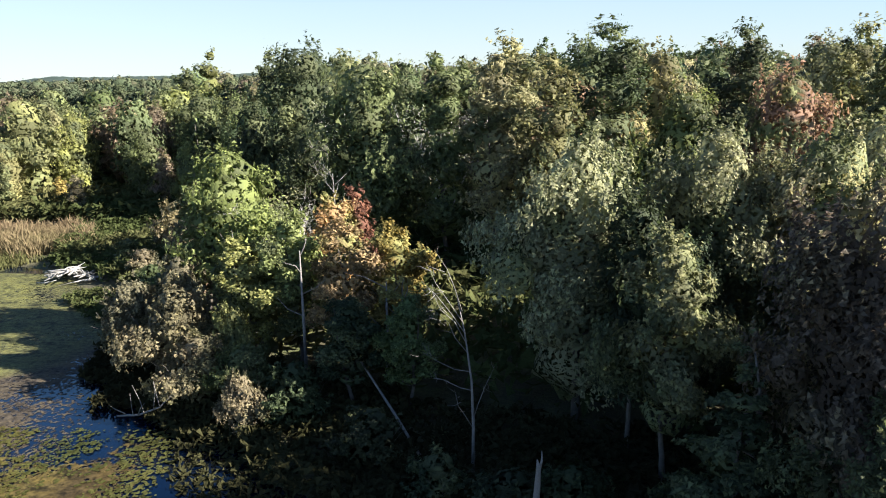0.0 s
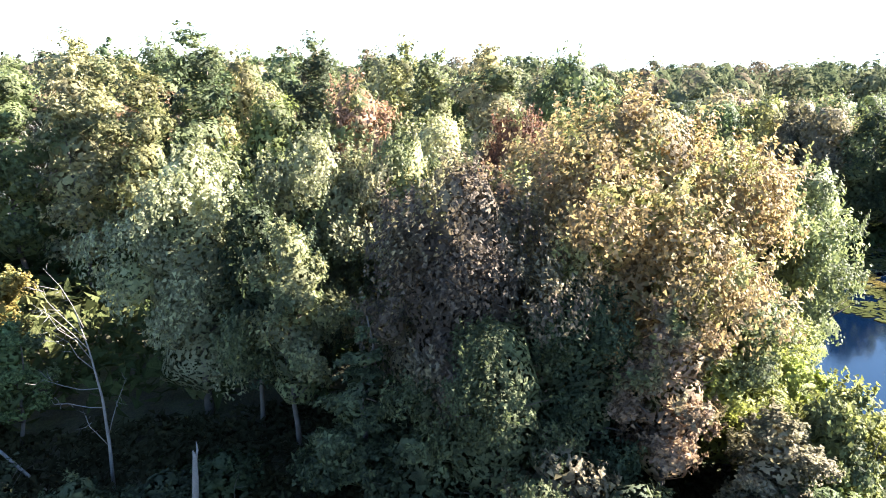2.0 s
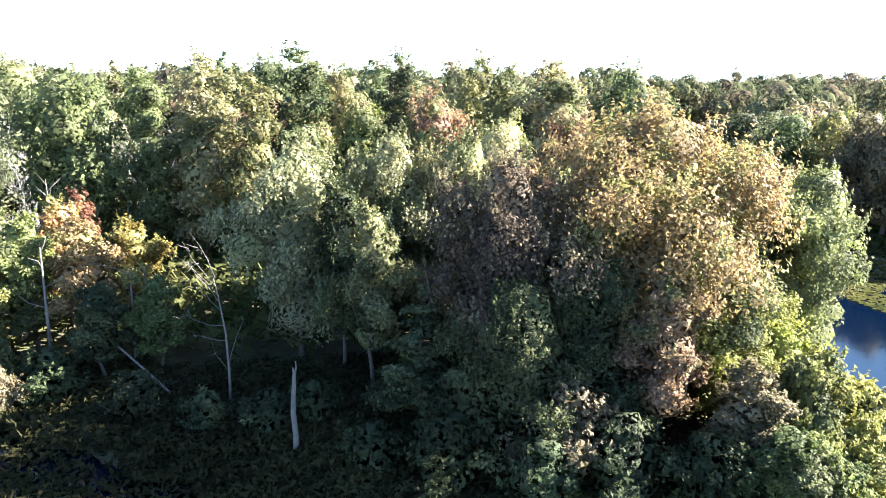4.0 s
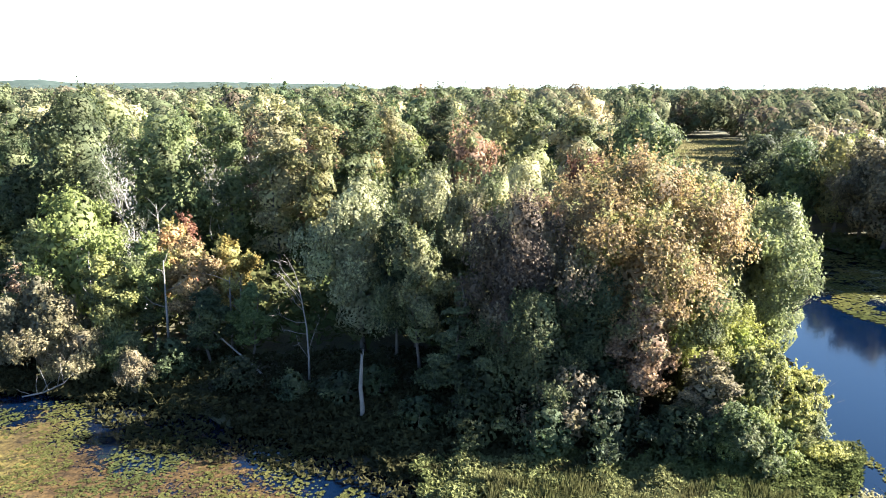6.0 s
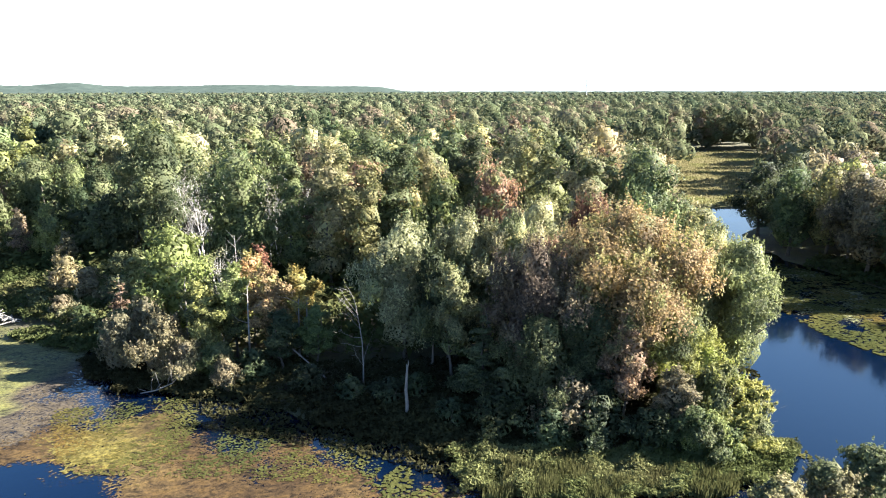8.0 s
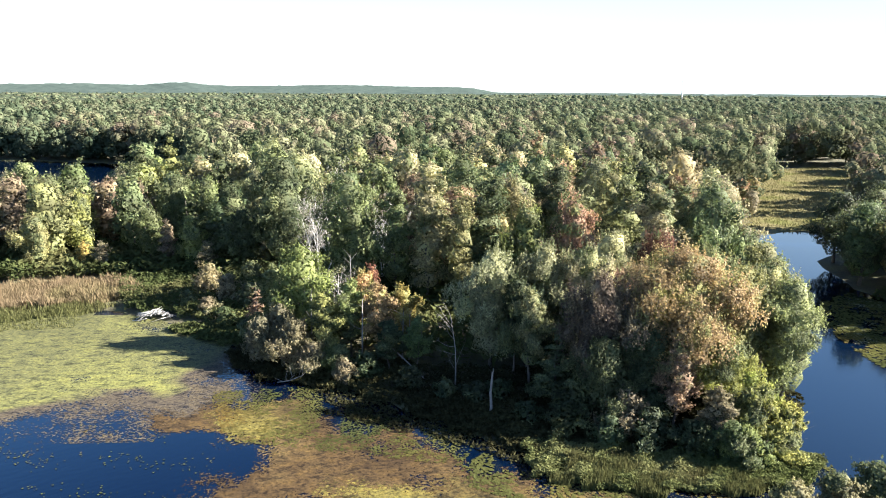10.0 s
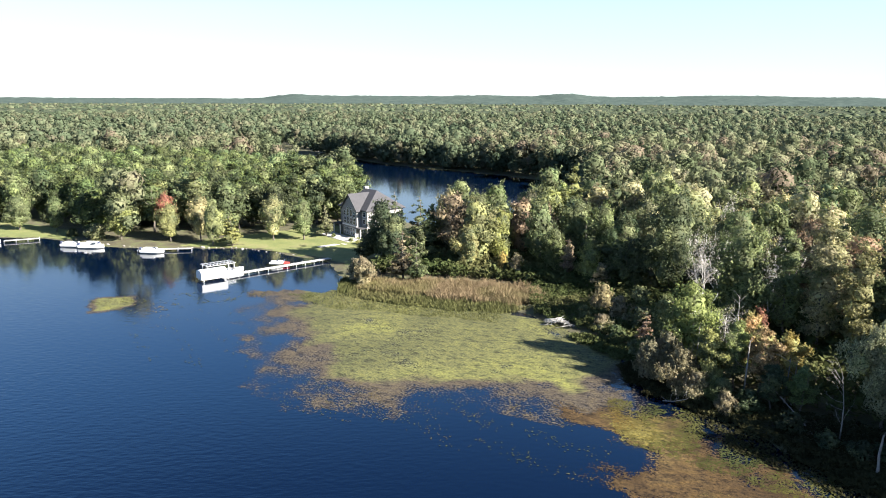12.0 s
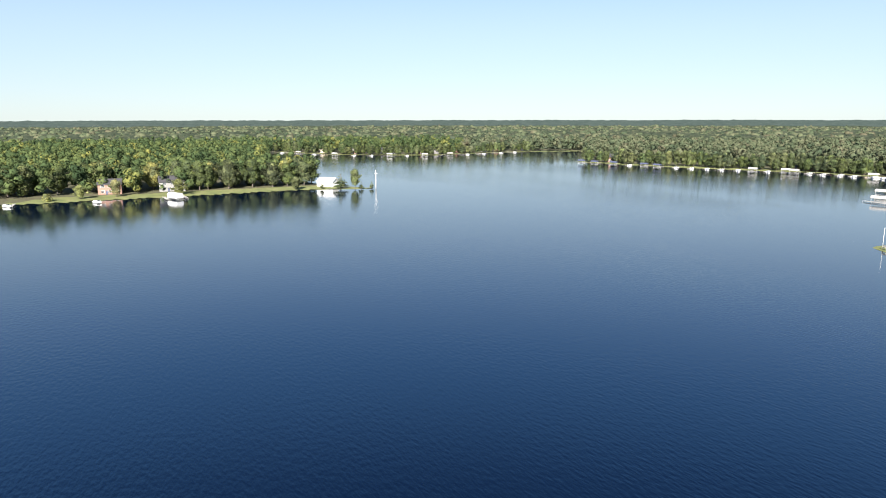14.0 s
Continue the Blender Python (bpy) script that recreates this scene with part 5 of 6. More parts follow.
def herbs(name, poly, count, height, leaf, mat, label, category, seed, depth=1.0):
    """Low leafy growth: leaves at all heights over an area, in uneven tufts."""
    rs = np.random.RandomState(seed)
    p = np.array(poly, float)
    x, y = rs.uniform(p[:, 0].min(), p[:, 0].max(), count * 4), rs.uniform(p[:, 1].min(), p[:, 1].max(), count * 4)
    ok = inside(x + 0.8 * waves(x, y, 5, seed), y + 0.8 * waves(x, y, 5, seed + 1), poly)
    x, y = x[ok][:count], y[ok][:count]
    n = len(x)
    top = height * (0.75 + 0.5 * waves(x, y, 3.2, seed + 2))
    z = np.maximum(land_height(x, y), 0.0) + np.maximum(top * (1 - rs.uniform(0, 1, n) ** 2 * depth * 0.8), 0.05)
    nrm = np.array([0, 0, 0.7]) + rs.normal(0, 0.6, (n, 3))
    co = leaf_arrays(rs, np.stack([x, y, z], 1), nrm, leaf, 1.9)
    ob = new(name, mesh_of(name, co, np.arange(3 * n), np.full(n, 3), mat))
    return tagged(ob, label, category, kind="stuff")


def pads(name, poly, count, size, label, seed, patchy=0.0):
    """Lily pads: flat notched leaves lying on the water."""
    rs = np.random.RandomState(seed)
    p = np.array(poly, float)
    x, y = rs.uniform(p[:, 0].min(), p[:, 0].max(), count * 4), rs.uniform(p[:, 1].min(), p[:, 1].max(), count * 4)
    ok = inside(x, y, poly) & (waves(x, y, 5, seed + 1) + rs.normal(0, 0.15, x.size) > patchy) & (land_height(x, y) < 0.02)
    x, y = x[ok][:count], y[ok][:count]
    n, k = len(x), 7
    r = size * rs.uniform(0.5, 1.25, n)
    a = rs.uniform(0, 6.28, n)[:, None] + np.linspace(0.25, 6.03, k)[None]
    tilt = rs.normal(0, 0.05, (n, 2))
    dx, dy = np.cos(a) * r[:, None], np.sin(a) * r[:, None]
    z = 0.05 + rs.uniform(0, 0.015, n)[:, None] + dx * tilt[:, :1] + dy * tilt[:, 1:]
    ring = np.stack([x[:, None] + dx, y[:, None] + dy, z], -1)
    mid = np.stack([x, y, np.full(n, 0.05)], 1)[:, None]
    co = np.concatenate([ring, mid], 1)
    ob = new(name, mesh_of(name, co.reshape(-1, 3), np.arange((k + 1) * n), np.full(n, k + 1), M_pad))
    return tagged(ob, label, "lily pads", kind="stuff")


blades("reed_bed", [(-80, 50), (-66, 52), (-57, 53.5), (-49, 56), (-46, 60), (-53, 65), (-62, 64), (-72, 60), (-80, 56)], 16000, 1.5, 0.05, M_reed, "dry brown reed bed behind the algae", "reeds", 41)
blades("green_sedge", [(-84, 50), (-76, 47), (-62, 48), (-52, 50), (-48, 55), (-57, 54), (-70, 52), (-80, 54), (-88, 58)], 6000, 0.9, 0.05, M_sedge, "green sedge fringe in front of the reeds", "sedge", 42)
blades("green_sedge", [(-90, 44), (-80, 40), (-62, 44), (-50, 46), (-52, 50), (-68, 48), (-84, 49)], 5000, 0.45, 0.05, M_sedge, "low green sedge growing through the algae", "sedge", 43)
herbs("marsh_herbs", [(-46, 52), (-38, 49), (-30, 43), (-26, 46), (-28, 58), (-34, 68), (-46, 68), (-54, 67)], 14000, 1.5, 0.24, M_herb, "tangled green undergrowth behind the stick heap", "undergrowth", 44)
herbs("marsh_herbs", [(-38, 43.5), (-33, 42.5), (-30, 44), (-32, 46), (-38, 46)], 1500, 0.7, 0.22, M_herb, "dark sedge tussock at the edge of the algae", "tussock", 45)
herbs("marsh_herbs", [(-34, 41), (-29, 38), (-26, 39.5), (-29, 44), (-33, 43.5)], 1500, 0.7, 0.22, M_herb, "dark green tussocks below the shrubs", "tussock", 46)
herbs("marsh_plants", [(1, 9.6), (8, 6.9), (16, 6.1), (22, 6.6), (25.6, 10), (24, 13), (16, 12), (8, 13), (2, 14.5)], 36000, 0.75, 0.13, M_marshplant, "broad-leaved green marsh plants along the shore", "marsh plants", 47)
blades("marsh_rushes", [(2, 8.5), (9, 6.4), (17, 5.8), (20, 7.5), (12, 9.5), (4, 11.5)], 9000, 0.95, 0.035, M_sedge, "upright rushes with pale seed heads", "rushes", 48, 0.12)
herbs("undergrowth", [(-13, 24), (-4, 20), (4, 16), (14, 12.5), (24, 12), (30, 22), (28, 30), (10, 28), (-4, 30), (-16, 34), (-20, 30)], 22000, 0.8, 0.22, M_leaf_shade, "undergrowth beneath the trees, leaf colour darkened for shade", "undergrowth", 49)
herbs("undergrowth", [(-2.5, 24.5), (1.5, 23.5), (2.5, 26), (-1.5, 27)], 700, 0.3, 0.18, M_herb, "sunlit grass patch in a gap in the trees", "grass", 50)
herbs("undergrowth", [(-8, 20), (-3, 16.5), (1, 13), (9, 11.5), (14, 12), (10, 16), (2, 19.5), (-6, 24)], 9000, 0.6, 0.2, M_leaf_shade, "low growth on the muddy bank, colour darkened for shade", "undergrowth", 56)
herbs("undergrowth", [(-29, 36), (-26, 31), (-20, 27), (-13, 25.5), (-12, 30), (-20, 34), (-26, 40)], 7000, 0.55, 0.2, M_leaf_shade, "low growth under the shore shrubs, shade put into its colour", "undergrowth", 57)
herbs("shore_weeds", [(-14, 20), (-6, 15.5), (1, 11), (3, 13), (-3, 19), (-11, 24.5), (-18, 27)], 2500, 0.25, 0.2, M_leaf_shade, "low weeds in the wet margin, shade-darkened in colour", "marsh plants", 51)
herbs("undergrowth", [(-16, 34), (-4, 30), (10, 28), (28, 30), (36, 42), (44, 72), (30, 90), (0, 90), (-30, 78), (-40, 64), (-28, 48)], 26000, 3.2, 0.5, M_herb, "tall saplings and brambles filling the gaps between the trees", "undergrowth", 54)
herbs("undergrowth", [(-84, 62), (-66, 66), (-50, 68), (-38, 66), (-34, 76), (-50, 96), (-84, 96), (-90, 82)], 16000, 2.8, 0.5, M_herb, "thick undergrowth below the stand of trees", "undergrowth", 55)
herbs("bank_herbs", [(60, 56), (62, 46), (64, 36), (68, 24), (76, 8), (84, 14), (74, 40), (66, 60)], 6000, 0.8, 0.4, M_herb, "green plants along the far river bank", "marsh plants", 52)
blades("marsh_grass", MARSH, 12000, 0.5, 0.09, M_marshgrass, "tawny marsh grass in the open meadow", "grass", 53)
pads("lily_pads", [(-28, 26), (-24, 16), (-12, 13), (-4, 11), (-2, 16), (-12, 21), (-18, 27)], 5600, 0.09, "yellow-green lily pads off the wooded point", 61, -0.1)
pads("lily_pads", [(-6, 9), (4, 4), (14, 2.5), (24, 5), (26, 10), (20, 7.6), (8, 8), (-2, 13)], 3000, 0.13, "pale lily pads along the marsh plants", 62, 0.05)
pads("lily_pads", PADSHELF, 6500, 0.2, "pale lily pads on the far side of the river", 63, -0.2)
pads("lily_pads", [(-60, 6), (-40, 6), (-24, 6), (-24, 14), (-34, 20), (-56, 16), (-70, 14)], 650, 0.075, "scattered brownish lily pads on open water", 64, 0.2)
pads("lily_pads", [(-112, 22), (-98, 36), (-82, 30), (-66, 10), (-84, 8)], 500, 0.09, "scattered pads drifting off the algae", 65, 0.3)
pads("lily_pads", [(-122, 24), (-112, 32), (-98, 42), (-90, 46), (-104, 22)], 700, 0.14, "tan lily pads near the dock", 66, 0.1)


# ---------------------------------------------------------------- box-built things
def boxes(name, items, mat, parent, label=""):
    """One part made of boxes (x0, y0, z0, x1, y1, z1), edges softened."""
    bm = bmesh.new()
    for x0, y0, z0, x1, y1, z1 in items:
        m = Matrix.Translation(((x0 + x1) / 2, (y0 + y1) / 2, (z0 + z1) / 2)) @ Matrix.Diagonal((x1 - x0, y1 - y0, z1 - z0, 1))
        bmesh.ops.create_cube(bm, size=1, matrix=m)
    small = min(min(i[3] - i[0], i[4] - i[1], i[5] - i[2]) for i in items)
    bmesh.ops.bevel(bm, geom=bm.edges[:], offset=min(0.04, small * 0.2), segments=1, affect="EDGES")
    me = bpy.data.meshes.new(name)
    bm.to_mesh(me)
    bm.free()
    me.materials.append(mat)
    return part(name, me, parent, label)


def solid(name, verts, faces, mat, parent, label="", smooth=False):
    me = bpy.data.meshes.new(name)
    me.from_pydata(verts, [], faces)
    for p in me.polygons:
        p.use_smooth = smooth
    me.materials.append(mat)
    return part(name, me, parent, label)


def gable_roof(name, x0, y0, x1, y1, z, rise, over, mat, parent, hip=0.0, thick=0.22):
    """Roof with its ridge along x, on eaves at z; hip: how far the ridge ends draw in."""
    x0, y0, x1, y1 = x0 - over, y0 - over, x1 + over, y1 + over
    ym = (y0 + y1) / 2
    top = [(x0, y0, z), (x1, y0, z), (x1, y1, z), (x0, y1, z), (x0 + hip, ym, z + rise), (x1 - hip, ym, z + rise)]
    low = [(a, b, c - thick) for a, b, c in top]
    up = [(0, 1, 5, 4), (2, 3, 4, 5), (1, 2, 5), (3, 0, 4)]
    if hip == 0.0:
        up = up[:2]
    dn = [tuple(i + 6 for i in f[::-1]) for f in up]
    rim = [(0, 6, 7, 1), (1, 7, 8, 2), (2, 8, 9, 3), (3, 9, 6, 0)] if hip else [(0, 6, 7, 1), (2, 8, 9, 3), (1, 7, 11, 5), (5, 11, 8, 2), (3, 9, 10, 4), (4, 10, 6, 0)]
    return solid(name, top + low, up + dn + rim, mat, parent)


def window(parent, x, z, w, h, y=0.0, arch=0.0, side=False, bars=1):
    """A framed window in the wall plane y (or x, if side), facing out to -y (or +x)."""
    f = 0.09
    if side:
        fr = boxes("window", [(y - 0.02, x - w / 2, z, y + 0.06, x - w / 2 + f, z + h), (y - 0.02, x + w / 2 - f, z, y + 0.06, x + w / 2, z + h), (y - 0.02, x - w / 2, z, y + 0.06, x + w / 2, z + f), (y - 0.02, x - w / 2, z + h - f, y + 0.06, x + w / 2, z + h)], M_white, parent, "white window frame")
        boxes("pane", [(y - 0.01, x - w / 2 + f, z + f, y + 0.02, x + w / 2 - f, z + h - f)], M_glass, fr, "dark window pane")
        return fr
    items = [(x - w / 2, y - 0.06, z, x - w / 2 + f, y + 0.02, z + h), (x + w / 2 - f, y - 0.06, z, x + w / 2, y + 0.02, z + h), (x - w / 2, y - 0.06, z, x + w / 2, y + 0.02, z + f), (x - w / 2, y - 0.06, z + h - f, x + w / 2, y + 0.02, z + h)]
    for i in range(bars):
        zz = z + h * (i + 1) / (bars + 1)
        items.append((x - w / 2, y - 0.05, zz - 0.03, x + w / 2, y + 0.01, zz + 0.03))
    fr = boxes("window", items, M_white, parent, "white window frame")
    boxes("pane", [(x - w / 2 + f, y - 0.02, z + f, x + w / 2 - f, y + 0.01, z + h - f)], M_glass, fr, "dark window pane")
    if arch:
        n = 8
        ring = [(x + (w / 2) * math.cos(math.pi * i / n), y - 0.06, z + h + arch * math.sin(math.pi * i / n)) for i in range(n + 1)]
        inner = [(x + (w / 2 - f) * math.cos(math.pi * i / n), y - 0.06, z + h + (arch - f) * math.sin(math.pi * i / n)) for i in range(n + 1)]
        solid("arch_frame", ring + inner, [(i, i + 1, n + 2 + i, n + 1 + i) for i in range(n)], M_white, fr)
        solid("arch_pane", [(a, b + 0.035, c) for a, b, c in inner], [tuple(range(n + 1))], M_glass, fr)
    return fr


# the lake house: stone front with a tall gable of windows, hipped charcoal roof
house = new("lake_house")
house.matrix_basis = pose(-115.5, 96.2, 0.55, 0, 0, -24)
solid("wall", [(0, 0, 0), (12.5, 0, 0), (12.5, 11, 0), (0, 11, 0), (0, 0, 7.0), (12.5, 0, 7.0), (12.5, 11, 7.0), (0, 11, 7.0)], [(0, 1, 5, 4), (1, 2, 6, 5), (2, 3, 7, 6), (3, 0, 4, 7)], M_stone, house)
gx0, gx1, gm = 3.2, 10.0, 6.6
solid("front_gable", [(gx0, -1.4, 0), (gx1, -1.4, 0), (gx1, -1.4, 7.0), (gm, -1.4, 10.4), (gx0, -1.4, 7.0), (gx0, 0.3, 0), (gx1, 0.3, 0), (gx1, 0.3, 7.0), (gm, 0.3, 10.4), (gx0, 0.3, 7.0)],
      [(0, 1, 2, 3, 4), (0, 4, 9, 5), (1, 6, 7, 2), (9, 4, 3, 8), (7, 8, 3, 2)], M_stone, house, "pale stone gable wall")
gable_roof("roof", 0, 0, 12.5, 11, 7.0, 4.3, 0.5, M_shingle, house, 4.2)
bm_v = [(gx0 - 0.5, -1.8, 6.75), (gm, -1.8, 10.75), (gx1 + 0.5, -1.8, 6.75), (gx0 - 0.5, 4.6, 6.75), (gm, 4.6, 10.75), (gx1 + 0.5, 4.6, 6.75)]
solid("gable_roof", bm_v + [(a, b, c - 0.22) for a, b, c in bm_v], [(0, 3, 4, 1), (1, 4, 5, 2), (6, 7, 10, 9), (7, 8, 11, 10), (0, 1, 7, 6), (1, 2, 8, 7), (0, 6, 9, 3), (2, 5, 11, 8)], M_shingle, house)
boxes("chimney", [(1.6, 6.0, 8.0, 2.6, 7.2, 11.6)], M_stone, house)
for wx0 in (4.4, 5.85, 7.35, 8.8):
    tall = 5.85 <= wx0 <= 7.35
    window(house, wx0, 3.1, 1.05, 1.7, -1.4)
    window(house, wx0, 5.0, 1.05, 1.9 if tall else 1.4, -1.4, 0.55 if tall else 0.0)
for wx0 in (4.3, 5.3, 6.3, 7.3, 8.3, 9.2):
    window(house, wx0, 0.3, 0.8, 1.9, -1.4)
for wz in (0.8, 3.4, 5.2):
    window(house, 1.6, wz, 1.4, 1.3, 0.0)
    window(house, 11.3, wz, 1.3, 1.3, 0.0)
for wy in (2.2, 5.0, 8.0):
    for wz in (1.0, 4.4):
        window(house, wy, wz, 1.3, 1.5, 12.5, side=True)
boxes("band", [(gx0 - 0.06, -1.5, 2.65, gx1 + 0.06, -1.36, 2.95)], M_white, house, "pale string course")
boxes("porch_roof", [(-0.4, -2.2, 2.5, 3.1, 0.0, 2.72), (10.1, -2.2, 2.5, 12.7, 0.0, 2.72)], M_shingle, house)
for px0 in (-0.2, 2.9, 10.3, 12.5):
    boxes("porch_post", [(px0 - 0.12, -2.1, 0, px0 + 0.12, -1.86, 2.5)], M_white, house)
tagged(house, "large pale stone lake house with tall gable windows, charcoal roof", "house")
patio = new("patio")
patio.matrix_basis = pose(-115.5, 96.2, 0.55, 0, 0, -24)
boxes("slab", [(-0.5, -6.4, -0.3, 13.5, -2.3, 0.12)], M_concrete, patio)
boxes("step", [(9.5, -8.4, -0.35, 15.5, -6.4, 0.04)], M_concrete, patio)
boxes("path", [(13.0, -14.4, -0.36, 14.6, -8.4, 0.02)], M_concrete, patio)
tagged(patio, "pale concrete patio and path in front of the house", "patio")
for x, y in [(-112.5, 88.6), (-105.5, 86.0), (-102.4, 84.4)]:
    plant("shrub", x, y, 1.1, 0.9, "lime", "mid", 0, None, " beside the patio")


def rocks(name, x, y, n, seed, spread, label):
    rs = np.random.RandomState(seed)
    for i in range(n):
        bm = bmesh.new()
        bmesh.ops.create_icosphere(bm, subdivisions=1, radius=1)
        s = 0.14 + 0.26 * rs.uniform(0, 1) ** 2.5
        for v in bm.verts:
            v.co = Vector(v.co) * s * rs.uniform(0.8, 1.2)
            v.co.z *= 0.65
        me = bpy.data.meshes.new("rock")
        bm.to_mesh(me)
        bm.free()
        me.materials.append(M_rock)
        t = (i + rs.uniform(-1.2, 1.2)) / max(1, n - 1)
        ox, oy = x + (spread[0] * t) + rs.normal(0, 0.25), y + (spread[1] * t) + rs.normal(0, 0.25)
        ob = new("shore_rock", me)
        ob.matrix_basis = pose(ox, oy, float(land_height(np.array([ox]), np.array([oy]))[0]) + s * 0.25, 0, 0, rs.uniform(0, 360))
        tagged(ob, label, "rock", "shore rocks")


rocks("shore_rock", -138, 63.6, 14, 3, (12, 5.6), "pale rounded rock edging the lawn")
rocks("shore_rock", -126, 69.3, 14, 4, (16, 0.4), "pale rounded rock edging the lawn")
rocks("shore_rock", -100, 83.0, 9, 5, (4, -2), "pale rock lining the terrace slope")
rocks("shore_rock", -160, 56.4, 10, 6, (14, 2.6), "grey rock on the shaded bank")


# ---------------------------------------------------------------- docks and boats
def dock(x0, y0, x1, y1, width, label, posts=8):
    L = math.hypot(x1 - x0, y1 - y0)
    ob = new("dock")
    ob.matrix_basis = pose(x0, y0, 0, 0, 0, math.degrees(math.atan2(y1 - y0, x1 - x0)))
    n = max(2, int(L / 3))
    for i in range(n):
        boxes("deck_section", [(L * i / n + 0.02, -width / 2, 0.42, L * (i + 1) / n - 0.02, width / 2, 0.56)], M_board, ob)
    for i in range(posts):
        for s in (-1, 1):
            boxes("post", [(L * i / (posts - 1) - 0.05, s * width / 2 - 0.05, -1.2, L * i / (posts - 1) + 0.05, s * width / 2 + 0.05, 0.72 if i % 2 else 0.62)], M_alu, ob)
    return tagged(ob, label, "dock")


def hull_part(parent, L, W, H, mat, label="", z=0.0, bow=0.45):
    """A boat hull: pointed bow at +x, rounded chine, flat transom."""
    st, sec = 9, 6
    co = []
    for i in range(st):
        t = i / (st - 1)
        w = W / 2 * (1 if t < 1 - bow else max(0.02, math.cos((t - 1 + bow) / bow * math.pi / 2) ** 0.7))
        sheer = H * (1 + 0.25 * t * t)
        for y, zz in ((-w, sheer), (-w * 0.97, sheer * 0.45), (-w * 0.6, 0.05 + 0.25 * H * t ** 4), (w * 0.6, 0.05 + 0.25 * H * t ** 4), (w * 0.97, sheer * 0.45), (w, sheer)):
            co.append((L * t - L / 2, y, zz + z))
    fa = [(i * sec + k, i * sec + k + 1, (i + 1) * sec + k + 1, (i + 1) * sec + k) for i in range(st - 1) for k in range(sec - 1)]
    fa += [tuple(range(sec))[::-1], tuple((st - 1) * sec + k for k in range(sec))]
    fa += [(i * sec, (i + 1) * sec, (i + 1) * sec + 5, i * sec + 5) for i in range(st - 1)]
    return solid("hull", co, fa, mat, parent, label)


def speedboat(x, y, turn, L, label, cover=True, tower=False, stripe=None):
    ob = new("motorboat")
    ob.matrix_basis = pose(x, y, -0.12, 0, 0, turn)
    hull_part(ob, L, 2.3, 0.85, M_white, "white hull")
    if cover:
        boxes("boat_cover", [(-L * 0.42, -0.95, 0.9, L * 0.12, 0.95, 1.25)], M_canvas, ob, "white canvas cover")
    else:
        boxes("cockpit", [(-L * 0.38, -0.8, 0.86, L * 0.05, 0.8, 0.95)], M_darkblue, ob, "dark cockpit floor")
        for sx in (-0.3, -0.12):
            boxes("seat", [(L * sx, -0.7, 0.92, L * sx + 0.55, -0.1, 1.35)], M_white, ob)
    solid("windscreen", [(L * 0.08, -0.9, 1.0), (L * 0.18, 0, 1.0), (L * 0.08, 0.9, 1.0), (L * 0.04, -0.8, 1.5), (L * 0.12, 0, 1.5), (L * 0.04, 0.8, 1.5)], [(0, 1, 4, 3), (1, 2, 5, 4)], M_glass, ob)
    boxes("outboard", [(-L / 2 - 0.5, -0.25, 0.3, -L / 2, 0.25, 1.3)], M_darkblue, ob)
    if tower:
        boxes("wheelhouse", [(-0.6, -0.6, 0.9, 0.6, 0.6, 2.4)], M_white, ob, "white centre console")
        boxes("roof_top", [(-0.9, -0.8, 2.4, 0.9, 0.8, 2.52)], M_white, ob)
    return tagged(ob, label, "boat")


def boat_lift(x, y, turn, L, W, canopy, label, skirt=0.9, top=2.6):
    """A canopy on posts over a cradle, the sides hung with canvas."""
    ob = new("boat_lift")
    ob.matrix_basis = pose(x, y, 0, 0, 0, turn)
    for sx in (-L / 2 + 0.4, L / 2 - 0.4):
        for sy in (-W / 2, W / 2):
            boxes("post", [(sx - 0.07, sy - 0.07, -1.4, sx + 0.07, sy + 0.07, top + 0.1)], M_alu, ob)
    boxes("cradle", [(-L / 2 + 0.4, -W / 2, 0.15, -L / 2 + 0.6, W / 2, 0.3), (L / 2 - 0.6, -W / 2, 0.15, L / 2 - 0.4, W / 2, 0.3), (-L / 2, -0.6, 0.3, L / 2, -0.45, 0.45), (-L / 2, 0.45, 0.3, L / 2, 0.6, 0.45)], M_alu, ob)
    n = 8
    if canopy:
        arc = [(-W / 2 - 0.1, skirt), (-W / 2 - 0.12, top - 0.1)] + [(-W / 2 * math.cos(math.pi * i / n), top + 0.29 * top * math.sin(math.pi * i / n)) for i in range(n + 1)] + [(W / 2 + 0.12, top - 0.1), (W / 2 + 0.1, skirt)]
        m = len(arc)
        co = [(-L / 2, a, c) for a, c in arc] + [(L / 2, a, c) for a, c in arc]
        co += [(a, b * 0.985, c - 0.03) for a, b, c in co]
        fa = [(i, i + 1, m + i + 1, m + i) for i in range(m - 1)] + [(2 * m + i, 3 * m + i, 3 * m + i + 1, 2 * m + i + 1) for i in range(m - 1)]
        fa += [tuple(range(m))[::-1], tuple(m + i for i in range(m))]
        solid("canopy", co, fa, (M_cream if skirt > 2 else M_canvas) if canopy == "white" else M_darkblue, ob, "white canvas canopy" if canopy == "white" else "navy canvas canopy")
    else:
        for i in range(9):
            xx = -L / 2 + 0.3 + (L - 0.6) * i / 8
            boxes("hoop", [(xx - 0.05, -W / 2, top + 0.15, xx + 0.05, W / 2, top + 0.3)], M_alu, ob)
        for sy in (-W / 2, 0, W / 2):
            boxes("rail", [(-L / 2, sy - 0.06, top + 0.06, L / 2, sy + 0.06, top + 0.18)], M_alu, ob)
    return tagged(ob, label, "boat lift")


